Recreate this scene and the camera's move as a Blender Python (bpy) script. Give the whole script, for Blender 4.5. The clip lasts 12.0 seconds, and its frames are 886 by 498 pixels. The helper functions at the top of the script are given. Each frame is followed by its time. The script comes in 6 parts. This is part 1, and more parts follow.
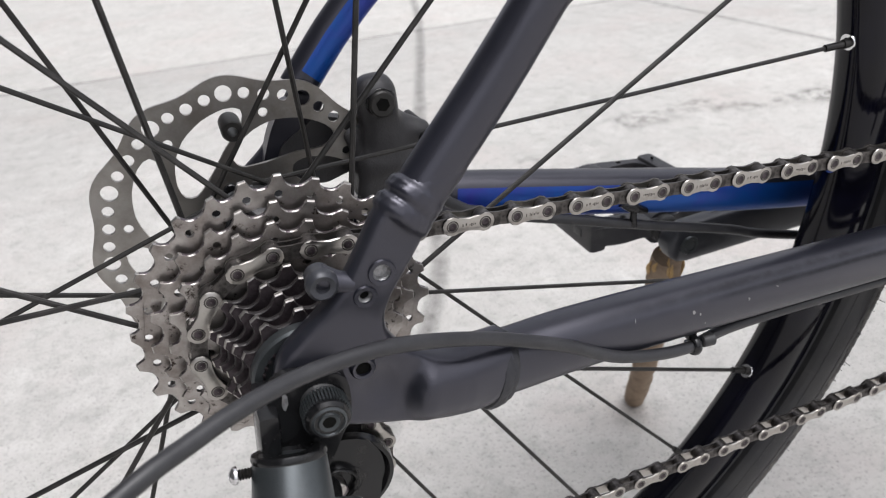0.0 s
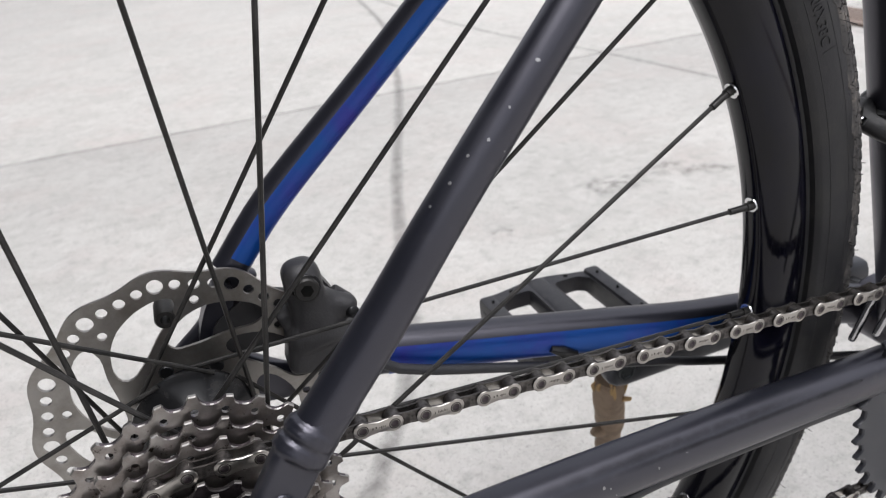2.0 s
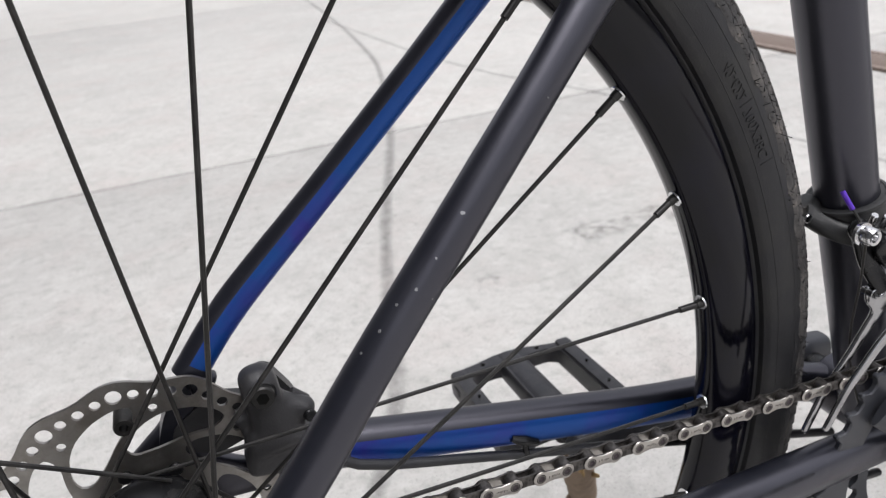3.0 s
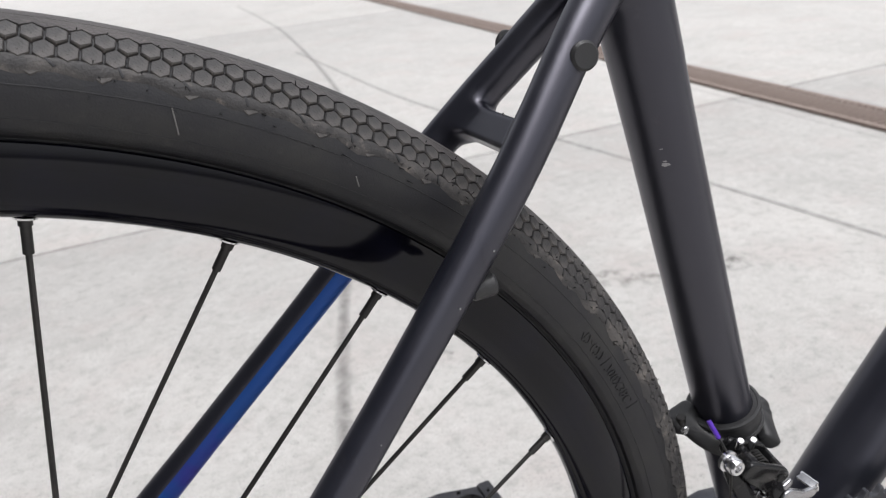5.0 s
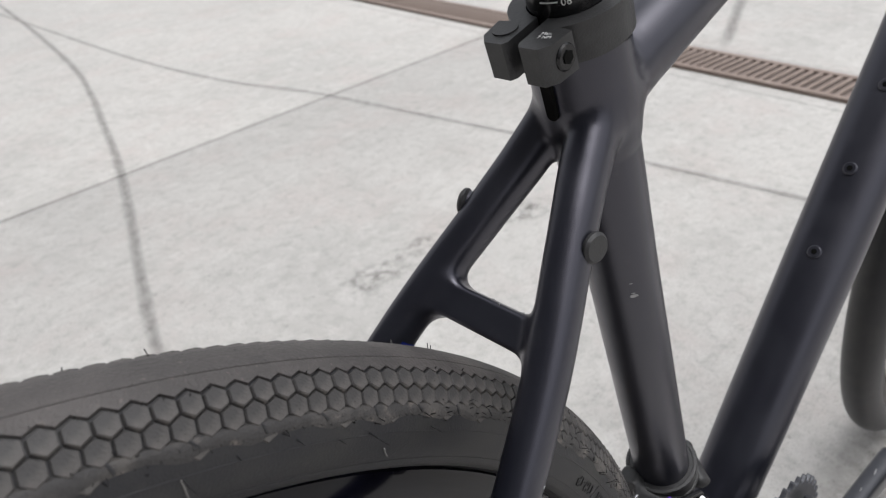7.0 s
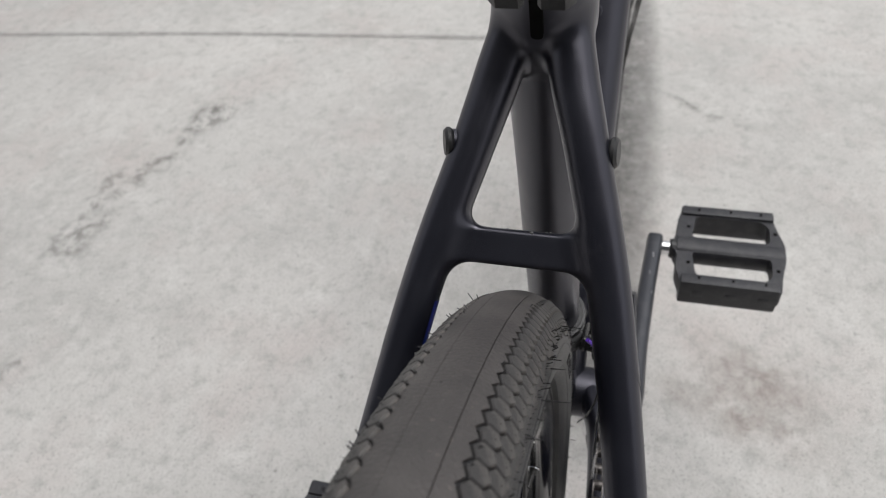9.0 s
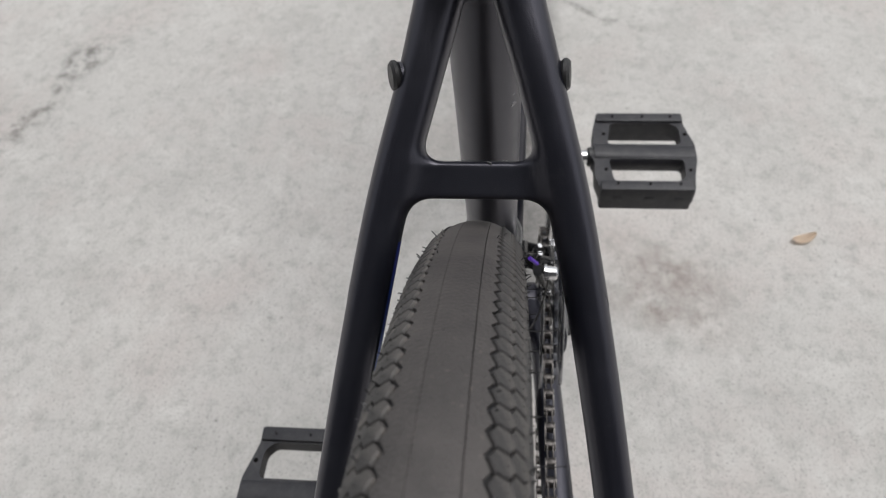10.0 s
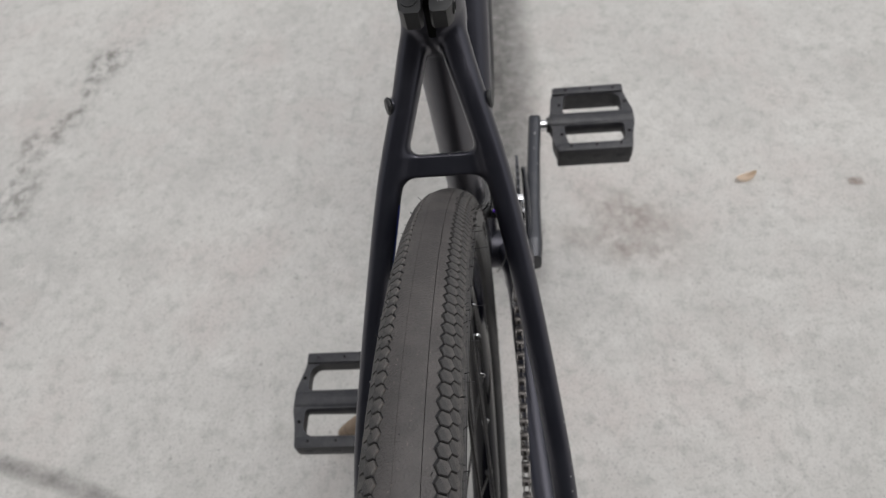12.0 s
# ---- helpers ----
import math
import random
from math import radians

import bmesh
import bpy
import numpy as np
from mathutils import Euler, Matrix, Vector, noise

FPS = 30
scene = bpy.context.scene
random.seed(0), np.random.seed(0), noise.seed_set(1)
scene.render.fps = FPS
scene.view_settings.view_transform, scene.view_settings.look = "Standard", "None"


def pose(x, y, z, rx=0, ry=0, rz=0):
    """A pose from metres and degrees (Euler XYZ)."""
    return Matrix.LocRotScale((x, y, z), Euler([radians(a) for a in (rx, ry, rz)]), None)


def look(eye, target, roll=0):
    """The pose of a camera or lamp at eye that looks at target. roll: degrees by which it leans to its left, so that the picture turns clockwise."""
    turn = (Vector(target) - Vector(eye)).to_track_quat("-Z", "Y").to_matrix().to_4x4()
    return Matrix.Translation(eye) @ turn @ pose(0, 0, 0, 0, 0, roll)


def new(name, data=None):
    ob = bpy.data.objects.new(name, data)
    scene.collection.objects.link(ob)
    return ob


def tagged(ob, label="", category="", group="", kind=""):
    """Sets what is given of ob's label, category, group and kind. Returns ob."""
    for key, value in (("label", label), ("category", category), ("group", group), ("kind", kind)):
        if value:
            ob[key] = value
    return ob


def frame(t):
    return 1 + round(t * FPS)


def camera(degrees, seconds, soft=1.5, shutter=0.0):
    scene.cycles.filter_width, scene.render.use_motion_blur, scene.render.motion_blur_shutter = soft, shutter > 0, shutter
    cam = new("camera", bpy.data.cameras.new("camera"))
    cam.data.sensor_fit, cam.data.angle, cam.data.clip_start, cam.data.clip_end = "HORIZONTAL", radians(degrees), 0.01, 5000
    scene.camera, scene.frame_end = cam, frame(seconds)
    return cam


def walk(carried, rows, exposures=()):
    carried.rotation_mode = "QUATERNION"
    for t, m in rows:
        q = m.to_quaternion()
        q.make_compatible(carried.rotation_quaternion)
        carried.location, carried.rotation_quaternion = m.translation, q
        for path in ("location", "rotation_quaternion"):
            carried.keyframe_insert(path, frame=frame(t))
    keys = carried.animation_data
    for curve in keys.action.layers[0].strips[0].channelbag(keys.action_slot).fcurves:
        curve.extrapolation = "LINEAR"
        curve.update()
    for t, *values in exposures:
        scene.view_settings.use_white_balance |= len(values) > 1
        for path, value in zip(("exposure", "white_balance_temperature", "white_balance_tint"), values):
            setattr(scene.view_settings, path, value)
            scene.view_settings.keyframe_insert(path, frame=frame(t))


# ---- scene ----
import itertools

from mathutils.geometry import tessellate_polygon

# ---------------------------------------------------------------- camera
LEAN = pose(0, 0, 0.0035, -0.88)  # the bicycle leans slightly onto its prop; the path is given in the bicycle's own axes
SKY = 0.165
ROWS = [
    (0.0, (-0.0159, -0.2608, 0.4966), (0.1237, 0.1538, 0.2544), -4.74),
    (0.5, (-0.0045, -0.2596, 0.5096), (0.1342, 0.1505, 0.2691), -5.07),
    (1.0, (0.0052, -0.2595, 0.5246), (0.1462, 0.1511, 0.2912), -5.44),
    (1.5, (0.0137, -0.2603, 0.5412), (0.1570, 0.1538, 0.3161), -5.80),
    (2.0, (0.0247, -0.2612, 0.5582), (0.1712, 0.1551, 0.3407), -5.96),
    (2.5, (0.0358, -0.2617, 0.5761), (0.1852, 0.1576, 0.3675), -6.12),
    (4.5, (0.1047, -0.2715, 0.6638), (0.2651, 0.1606, 0.4699), -6.33),
    (5.0, (0.1177, -0.2589, 0.6969), (0.2858, 0.1688, 0.4998), -6.22),
    (5.5, (0.1285, -0.2375, 0.7226), (0.3124, 0.1809, 0.5198), -6.14),
    (6.0, (0.1274, -0.2143, 0.7467), (0.3385, 0.1854, 0.5330), -6.10),
    (6.5, (0.1150, -0.1864, 0.7662), (0.3601, 0.1818, 0.5330), -6.66),
    (8.5, (0.0655, -0.0535, 0.8042), (0.4087, 0.1127, 0.4807), -7.24),
    (9.0, (0.0592, -0.0331, 0.8081), (0.4026, 0.0804, 0.4629), -6.55),
    (9.5, (0.0598, -0.0190, 0.8080), (0.3913, 0.0522, 0.4405), -5.69),
    (10.0, (0.0636, -0.0120, 0.8099), (0.3777, 0.0342, 0.4236), -5.34),
    (10.5, (0.0516, -0.0198, 0.8281), (0.3537, 0.0163, 0.4313), -5.73),
    (11.0, (0.0215, -0.0259, 0.8651), (0.3193, 0.0109, 0.4651), -7.15),
    (11.5, (-0.0183, -0.0307, 0.9049), (0.2777, 0.0115, 0.5042), -8.91),
    (12.0, (-0.0479, -0.0399, 0.9442), (0.2446, 0.0092, 0.5416), -10.56),
]
EXPOSURES = [(0.0, 0.58, 6330, 12), (2.5, 0.49, 6330, 12), (6.5, 0.36, 6350, 11), (8.5, 0.11, 6410, 10), (10.5, 0.01, 6420, 10), (12.0, -0.08, 6430, 10)]
cam = camera(62.9, 12.0, soft=1.1)
cam.data.dof.use_dof, cam.data.dof.focus_distance, cam.data.dof.aperture_fstop = True, 0.280, 19.0
walk(cam, [(t, LEAN @ look(eye, target, roll)) for t, eye, target, roll in ROWS], EXPOSURES)

# ---------------------------------------------------------------- world, sun
world = bpy.data.worlds.new("overcast_sky")
scene.world = world
world.use_nodes = True
wn, wl = world.node_tree.nodes, world.node_tree.links
sky = wn.new("ShaderNodeTexSky")
sky.sky_type, sky.sun_disc = "NISHITA", False
sky.sun_elevation, sky.sun_rotation = radians(76), radians(165)
sky.air_density, sky.dust_density, sky.ozone_density = 1.0, 6.0, 1.0
grey = wn.new("ShaderNodeHueSaturation")
grey.inputs["Saturation"].default_value = 0.12
wl.new(sky.outputs[0], grey.inputs["Color"])
wl.new(grey.outputs[0], wn["Background"].inputs["Color"])
wn["Background"].inputs["Strength"].default_value = SKY
sun = new("sun", bpy.data.lights.new("sun", "SUN"))
sun.data.energy, sun.data.angle, sun.data.color = 0.30, radians(60), (1.0, 0.97, 0.93)
sun.matrix_world = look((0.27, -1.0, 4.15), (0, 0, 0))


# ---------------------------------------------------------------- materials
def material(name, color, rough=0.5, metal=0.0, second=None, scale=60.0, mix=(0.45, 0.65), fine=0.0, fine_scale=900.0,
             coat=0.0, rough_var=0.0, third=None, third_scale=12.0, third_mix=(0.55, 0.75), spec=0.5, sheen=(1.0, 1.0, 1.0)):
    """Principled paint: a base colour, patches of a second and third colour by noise, a fine relief."""
    m = bpy.data.materials.new(name)
    m.use_nodes = True
    n, l = m.node_tree.nodes, m.node_tree.links
    b = n["Principled BSDF"]
    b.inputs["Metallic"].default_value = metal
    b.inputs["Roughness"].default_value = rough
    b.inputs["Coat Weight"].default_value = coat
    b.inputs["Coat Roughness"].default_value = 0.12
    b.inputs["Specular IOR Level"].default_value = spec
    b.inputs["Specular Tint"].default_value = (*sheen, 1)
    co = n.new("ShaderNodeTexCoord")
    base = n.new("ShaderNodeRGB")
    base.outputs[0].default_value = (*color, 1)
    out = base.outputs[0]

    def patch(out, colour, sc, span, detail=6):
        tex = n.new("ShaderNodeTexNoise")
        tex.inputs["Scale"].default_value, tex.inputs["Detail"].default_value = sc, detail
        tex.inputs["Roughness"].default_value = 0.65
        l.new(co.outputs["Object"], tex.inputs["Vector"])
        ramp = n.new("ShaderNodeMapRange")
        ramp.inputs["From Min"].default_value, ramp.inputs["From Max"].default_value = span
        l.new(tex.outputs["Fac"], ramp.inputs["Value"])
        mx = n.new("ShaderNodeMix")
        mx.data_type = "RGBA"
        l.new(ramp.outputs[0], mx.inputs["Factor"])
        l.new(out, mx.inputs[6])
        mx.inputs[7].default_value = (*colour, 1)
        return mx.outputs[2], ramp.outputs[0]

    if second:
        out, fac = patch(out, second, scale, mix)
        if rough_var:
            mr = n.new("ShaderNodeMapRange")
            mr.inputs["To Min"].default_value, mr.inputs["To Max"].default_value = rough, min(1, rough + rough_var)
            l.new(fac, mr.inputs["Value"])
            l.new(mr.outputs[0], b.inputs["Roughness"])
    if third:
        out, _ = patch(out, third, third_scale, third_mix, 10)
    l.new(out, b.inputs["Base Color"])
    if fine:
        tex = n.new("ShaderNodeTexNoise")
        tex.inputs["Scale"].default_value, tex.inputs["Detail"].default_value = fine_scale, 3
        l.new(co.outputs["Object"], tex.inputs["Vector"])
        bump = n.new("ShaderNodeBump")
        bump.inputs["Strength"].default_value, bump.inputs["Distance"].default_value = fine, 0.0006
        l.new(tex.outputs["Fac"], bump.inputs["Height"])
        l.new(bump.outputs[0], b.inputs["Normal"])
    return m


PAINT = material("matte_charcoal_paint", (0.0085, 0.0093, 0.0142), 0.29, 0.1, (0.0115, 0.0127, 0.0178), 25, fine=0.12, fine_scale=2200,
                 third=(0.027, 0.027, 0.030), third_scale=90, third_mix=(0.62, 0.8), rough_var=0.08, spec=1.0, sheen=(0.90, 0.88, 1.0))
WELD = material("matte_charcoal_weld", (0.022, 0.023, 0.028), 0.45, 0.2, (0.032, 0.032, 0.036), 200, fine=0.5, fine_scale=700)
BLUE = material("blue_violet_paint", (0.006, 0.066, 0.30), 0.33, 0.4, (0.040, 0.018, 0.26), 6.0, (0.47, 0.61), fine=0.05, fine_scale=2500)
RUBBER = material("dusty_black_rubber", (0.014, 0.014, 0.0165), 0.45, 0, (0.022, 0.0215, 0.0215), 40, fine=0.3, fine_scale=1500,
                  third=(0.040, 0.037, 0.036), third_scale=200, third_mix=(0.60, 0.8), spec=0.45)
TREAD = material("worn_tread_rubber", (0.043, 0.041, 0.041), 0.55, 0, (0.120, 0.110, 0.102), 75, (0.46, 0.72), fine=0.5, fine_scale=1300,
                 third=(0.24, 0.205, 0.175), third_scale=150, third_mix=(0.60, 0.80), spec=0.4)
CROWN = material("smooth_tread_strip_rubber", (0.051, 0.047, 0.046), 0.54, 0, (0.087, 0.079, 0.076), 40, (0.38, 0.70), fine=0.9, fine_scale=900,
                 third=(0.20, 0.17, 0.15), third_scale=700, third_mix=(0.62, 0.74), spec=0.4)
RIM = material("gloss_black_rim", (0.002, 0.002, 0.004), 0.11, 0, (0.004, 0.004, 0.009), 30, spec=0.28)
SPOKE = material("black_coated_steel", (0.035, 0.034, 0.033), 0.38, 0.7, (0.055, 0.052, 0.05), 120, rough_var=0.15)
STEEL = material("grimy_nickel_steel", (0.45, 0.425, 0.408), 0.29, 1.0, (0.225, 0.196, 0.180), 75, (0.36, 0.68), fine=0.35, fine_scale=260, rough_var=0.18,
                 third=(0.045, 0.034, 0.029), third_scale=200, third_mix=(0.59, 0.66))
EDGE = material("bright_worn_tooth_edge", (0.46, 0.44, 0.42), 0.36, 1.0, (0.26, 0.24, 0.22), 300, (0.5, 0.7), rough_var=0.2)
SMALL_STEEL = material("dark_worn_sprocket_steel", (0.20, 0.175, 0.185), 0.34, 1.0, (0.085, 0.068, 0.076), 160, (0.42, 0.66), fine=0.25, rough_var=0.2,
                       third=(0.025, 0.020, 0.021), third_scale=300, third_mix=(0.60, 0.74))
COG_DARK = material("dark_worn_small_sprocket", (0.115, 0.098, 0.106), 0.40, 1.0, (0.055, 0.044, 0.050), 160, (0.42, 0.66), fine=0.25, rough_var=0.2,
                    third=(0.02, 0.016, 0.017), third_scale=300, third_mix=(0.60, 0.74))
GREASE = material("black_chain_grease", (0.022, 0.019, 0.019), 0.42, 0.2, (0.045, 0.038, 0.038), 400, (0.5, 0.7), fine=0.4, fine_scale=900)
PLATE = material("polished_chain_steel", (0.43, 0.41, 0.385), 0.30, 1.0, (0.34, 0.315, 0.285), 220, (0.5, 0.72), rough_var=0.2,
                 third=(0.06, 0.05, 0.04), third_scale=420, third_mix=(0.64, 0.74))
INNER = material("oily_dark_chain_steel", (0.13, 0.12, 0.115), 0.35, 0.9, (0.035, 0.032, 0.03), 260, (0.4, 0.65), rough_var=0.2)
ROTOR = material("brushed_rotor_steel", (0.37, 0.355, 0.335), 0.38, 1.0, (0.22, 0.20, 0.18), 45, (0.4, 0.7), fine=0.1, rough_var=0.12)
RINGMAT = material("satin_black_chainring", (0.042, 0.044, 0.052), 0.36, 0.3, (0.062, 0.063, 0.070), 70, (0.5, 0.7), rough_var=0.1)
CAGE = material("dark_chrome", (0.42, 0.42, 0.43), 0.15, 1.0, (0.24, 0.24, 0.25), 90, (0.5, 0.7))
CHROME = material("bright_chrome", (0.72, 0.72, 0.73), 0.14, 1.0, (0.5, 0.49, 0.48), 90, (0.55, 0.75))
PLASTIC = material("black_plastic", (0.022, 0.022, 0.023), 0.45, 0, (0.032, 0.032, 0.033), 90, fine=0.25, fine_scale=1500)
CALIPER = material("satin_black_cast_metal", (0.034, 0.033, 0.035), 0.44, 0.2, (0.046, 0.045, 0.047), 60, fine=0.3, fine_scale=900)
PEDAL = material("grey_black_nylon", (0.019, 0.019, 0.024), 0.48, 0, (0.040, 0.039, 0.042), 70, (0.45, 0.7), fine=0.35, fine_scale=1200)
GLOSS = material("gloss_black_metal", (0.012, 0.012, 0.013), 0.22, 0.3, (0.03, 0.028, 0.027), 140, (0.55, 0.75), rough_var=0.2)
DERAIL = material("dark_grey_metal", (0.055, 0.062, 0.066), 0.36, 0.6, (0.075, 0.082, 0.086), 40, fine=0.1)
HOUSING = material("black_cable_housing", (0.020, 0.020, 0.023), 0.42, 0, (0.03, 0.03, 0.033), 70, fine=0.1)
CHIP = material("bare_aluminium_chip", (0.34, 0.34, 0.345), 0.45, 0.7, (0.18, 0.18, 0.185), 700)
WHITE = material("white_print", (0.62, 0.62, 0.62), 0.6, 0, (0.5, 0.5, 0.5), 300)
PURPLE = material("purple_cap", (0.10, 0.03, 0.45), 0.35, 0.3, (0.14, 0.05, 0.5), 200)
WOOD = material("weathered_branch_bark", (0.33, 0.245, 0.175), 0.85, 0, (0.23, 0.165, 0.115), 90, (0.4, 0.65), fine=0.9, fine_scale=160)
SPLINTER = material("fresh_split_wood", (0.52, 0.35, 0.16), 0.8, 0, (0.36, 0.22, 0.1), 120, fine=0.6, fine_scale=250)
RUST = material("rusty_brown_iron", (0.23, 0.178, 0.152), 0.8, 0.1, (0.29, 0.235, 0.205), 30, (0.4, 0.7), fine=0.5, fine_scale=300)
CHANNEL_SHADE = material("painted_channel_shade", (0.10, 0.08, 0.07), 0.9, 0, (0.14, 0.115, 0.10), 20)
# near-black: shade inside holes, slots and sockets, painted on plain discs
HOLE_SHADE = material("painted_hole_shade", (0.004, 0.004, 0.004), 0.9, 0, (0.007, 0.007, 0.006), 20, spec=0.1)
LEAFMAT = material("dry_leaf", (0.76, 0.64, 0.52), 0.75, 0, (0.82, 0.68, 0.54), 120)


def concrete():
    """Broom-finished concrete: pale slab, broad blotches, fine speckle, dark stains where the slab has them."""
    m = bpy.data.materials.new("weathered_concrete")
    m.use_nodes = True
    n, l = m.node_tree.nodes, m.node_tree.links
    b = n["Principled BSDF"]
    b.inputs["Roughness"].default_value = 0.85
    b.inputs["Specular IOR Level"].default_value = 0.25
    co = n.new("ShaderNodeTexCoord")

    def noise_tex(sc, detail=8, rough=0.6, stretch=None):
        tex = n.new("ShaderNodeTexNoise")
        tex.inputs["Scale"].default_value, tex.inputs["Detail"].default_value, tex.inputs["Roughness"].default_value = sc, detail, rough
        if stretch:
            mp = n.new("ShaderNodeMapping")
            mp.inputs["Scale"].default_value = stretch
            l.new(co.outputs["Object"], mp.inputs["Vector"])
            l.new(mp.outputs[0], tex.inputs["Vector"])
        else:
            l.new(co.outputs["Object"], tex.inputs["Vector"])
        return tex.outputs["Fac"]

    def span(value, a, b_, to0=0.0, to1=1.0):
        r = n.new("ShaderNodeMapRange")
        r.inputs["From Min"].default_value, r.inputs["From Max"].default_value = a, b_
        r.inputs["To Min"].default_value, r.inputs["To Max"].default_value = to0, to1
        l.new(value, r.inputs["Value"])
        return r.outputs[0]

    def mixed(fac, a, colour):
        mx = n.new("ShaderNodeMix")
        mx.data_type = "RGBA"
        l.new(fac, mx.inputs["Factor"])
        if hasattr(a, "links"):
            l.new(a, mx.inputs[6])
        else:
            mx.inputs[6].default_value = (*a, 1)
        mx.inputs[7].default_value = (*colour, 1)
        return mx.outputs[2]

    out = mixed(span(noise_tex(1.6, 6), 0.35, 0.68), (0.47, 0.46, 0.44), (0.55, 0.535, 0.51))
    out = mixed(span(noise_tex(5.5, 10, 0.7), 0.48, 0.70, 0, 0.5), out, (0.36, 0.35, 0.33))
    out = mixed(span(noise_tex(16, 8, 0.7), 0.50, 0.70, 0, 0.5), out, (0.64, 0.63, 0.605))
    out = mixed(span(noise_tex(3.6, 7, 0.65), 0.50, 0.72, 0, 0.62), out, (0.50, 0.445, 0.422))
    out = mixed(span(noise_tex(34, 8, 0.72), 0.50, 0.68, 0, 0.70), out, (0.34, 0.335, 0.315))
    out = mixed(span(noise_tex(75, 6, 0.75), 0.52, 0.70, 0, 0.5), out, (0.32, 0.31, 0.295))
    out = mixed(span(noise_tex(85, 6, 0.7), 0.61, 0.71, 0, 0.75), out, (0.16, 0.15, 0.14))
    out = mixed(span(noise_tex(9, 9, 0.75, (1, 7, 1)), 0.56, 0.74, 0, 0.3), out, (0.40, 0.385, 0.37))
    out = mixed(span(noise_tex(330, 3, 0.6), 0.56, 0.68, 0, 0.65), out, (0.20, 0.19, 0.18))
    out = mixed(span(noise_tex(210, 4, 0.7), 0.50, 0.70, 0, 0.2), out, (0.66, 0.65, 0.63))
    l.new(out, b.inputs["Base Color"])
    bump = n.new("ShaderNodeBump")
    bump.inputs["Strength"].default_value, bump.inputs["Distance"].default_value = 0.35, 0.002
    l.new(noise_tex(240, 5, 0.7), bump.inputs["Height"])
    l.new(bump.outputs[0], b.inputs["Normal"])
    return m


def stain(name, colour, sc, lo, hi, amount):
    """A thin layer on the slab with ragged gaps, densest along its middle (u across, 0..1)."""
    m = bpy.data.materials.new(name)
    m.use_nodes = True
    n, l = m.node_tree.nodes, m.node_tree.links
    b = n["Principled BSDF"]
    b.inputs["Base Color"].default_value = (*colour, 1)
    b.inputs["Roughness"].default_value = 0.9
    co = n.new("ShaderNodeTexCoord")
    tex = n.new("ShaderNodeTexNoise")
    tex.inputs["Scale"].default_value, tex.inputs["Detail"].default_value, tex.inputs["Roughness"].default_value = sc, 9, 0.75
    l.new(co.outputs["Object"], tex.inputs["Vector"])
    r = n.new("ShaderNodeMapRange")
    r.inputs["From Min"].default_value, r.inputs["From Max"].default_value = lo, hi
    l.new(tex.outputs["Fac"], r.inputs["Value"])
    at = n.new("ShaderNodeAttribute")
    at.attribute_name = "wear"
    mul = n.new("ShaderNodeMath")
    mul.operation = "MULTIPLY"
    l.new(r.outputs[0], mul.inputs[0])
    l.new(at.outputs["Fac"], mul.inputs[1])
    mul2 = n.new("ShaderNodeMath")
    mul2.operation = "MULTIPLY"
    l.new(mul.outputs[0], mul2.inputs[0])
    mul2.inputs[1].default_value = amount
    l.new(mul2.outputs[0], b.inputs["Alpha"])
    return m


CONCRETE = concrete()
SKID = stain("rubber_scuff_on_concrete", (0.17, 0.165, 0.16), 40, 0.2, 0.7, 0.58)
DARK_BAND = stain("soft_dark_band_on_concrete", (0.14, 0.135, 0.13), 30, 0.10, 0.62, 0.70)
BROWN = stain("soft_brown_stain_on_concrete", (0.28, 0.20, 0.165), 26, 0.38, 0.68, 0.46)
GRIME = stain("dark_damp_stain_on_concrete", (0.17, 0.16, 0.145), 34, 0.45, 0.70, 0.62)
RUBBED = stain("rubbed_dull_paint", (0.006, 0.006, 0.007), 38, 0.30, 0.72, 0.7)
RUSTY = stain("rusty_spot_on_concrete", (0.24, 0.16, 0.125), 90, 0.25, 0.6, 0.6)
CRACK = stain("dirt_in_crack", (0.16, 0.15, 0.145), 60, 0.25, 0.6, 0.34)


# ---------------------------------------------------------------- mesh helpers
def smooth(mesh, angle=40):
    for p in mesh.polygons:
        p.use_smooth = True
    mesh.set_sharp_from_angle(angle=radians(angle))
    return mesh


def to_mesh(name, bm, mat, angle=40):
    bmesh.ops.recalc_face_normals(bm, faces=bm.faces)
    mesh = bpy.data.meshes.new(name)
    bm.to_mesh(mesh)
    bm.free()
    mesh.materials.append(mat)
    return smooth(mesh, angle)


def part(name, bm, mat, parent, label="", m=None, angle=40):
    """One mesh object under a thing or part, from a bmesh or a finished mesh."""
    mesh = bm if isinstance(bm, bpy.types.Mesh) else to_mesh(name, bm, mat, angle)
    ob = new(name, mesh)
    ob.parent = parent
    if m is not None:
        ob.matrix_basis = m
    return tagged(ob, label)


def spline(points, step):
    """Points along a Catmull-Rom curve through the given ones."""
    p = [Vector(q) for q in points]
    p = [2 * p[0] - p[1], *p, 2 * p[-1] - p[-2]]
    out = []
    for i in range(1, len(p) - 2):
        k = max(1, round((p[i + 1] - p[i]).length / step))
        for j in range(k):
            t = j / k
            out.append(0.5 * (2 * p[i] + (p[i + 1] - p[i - 1]) * t + (2 * p[i - 1] - 5 * p[i] + 4 * p[i + 1] - p[i + 2]) * t * t
                              + (3 * p[i] - p[i - 1] - 3 * p[i + 1] + p[i + 2]) * t ** 3))
    return out + [p[-2]]


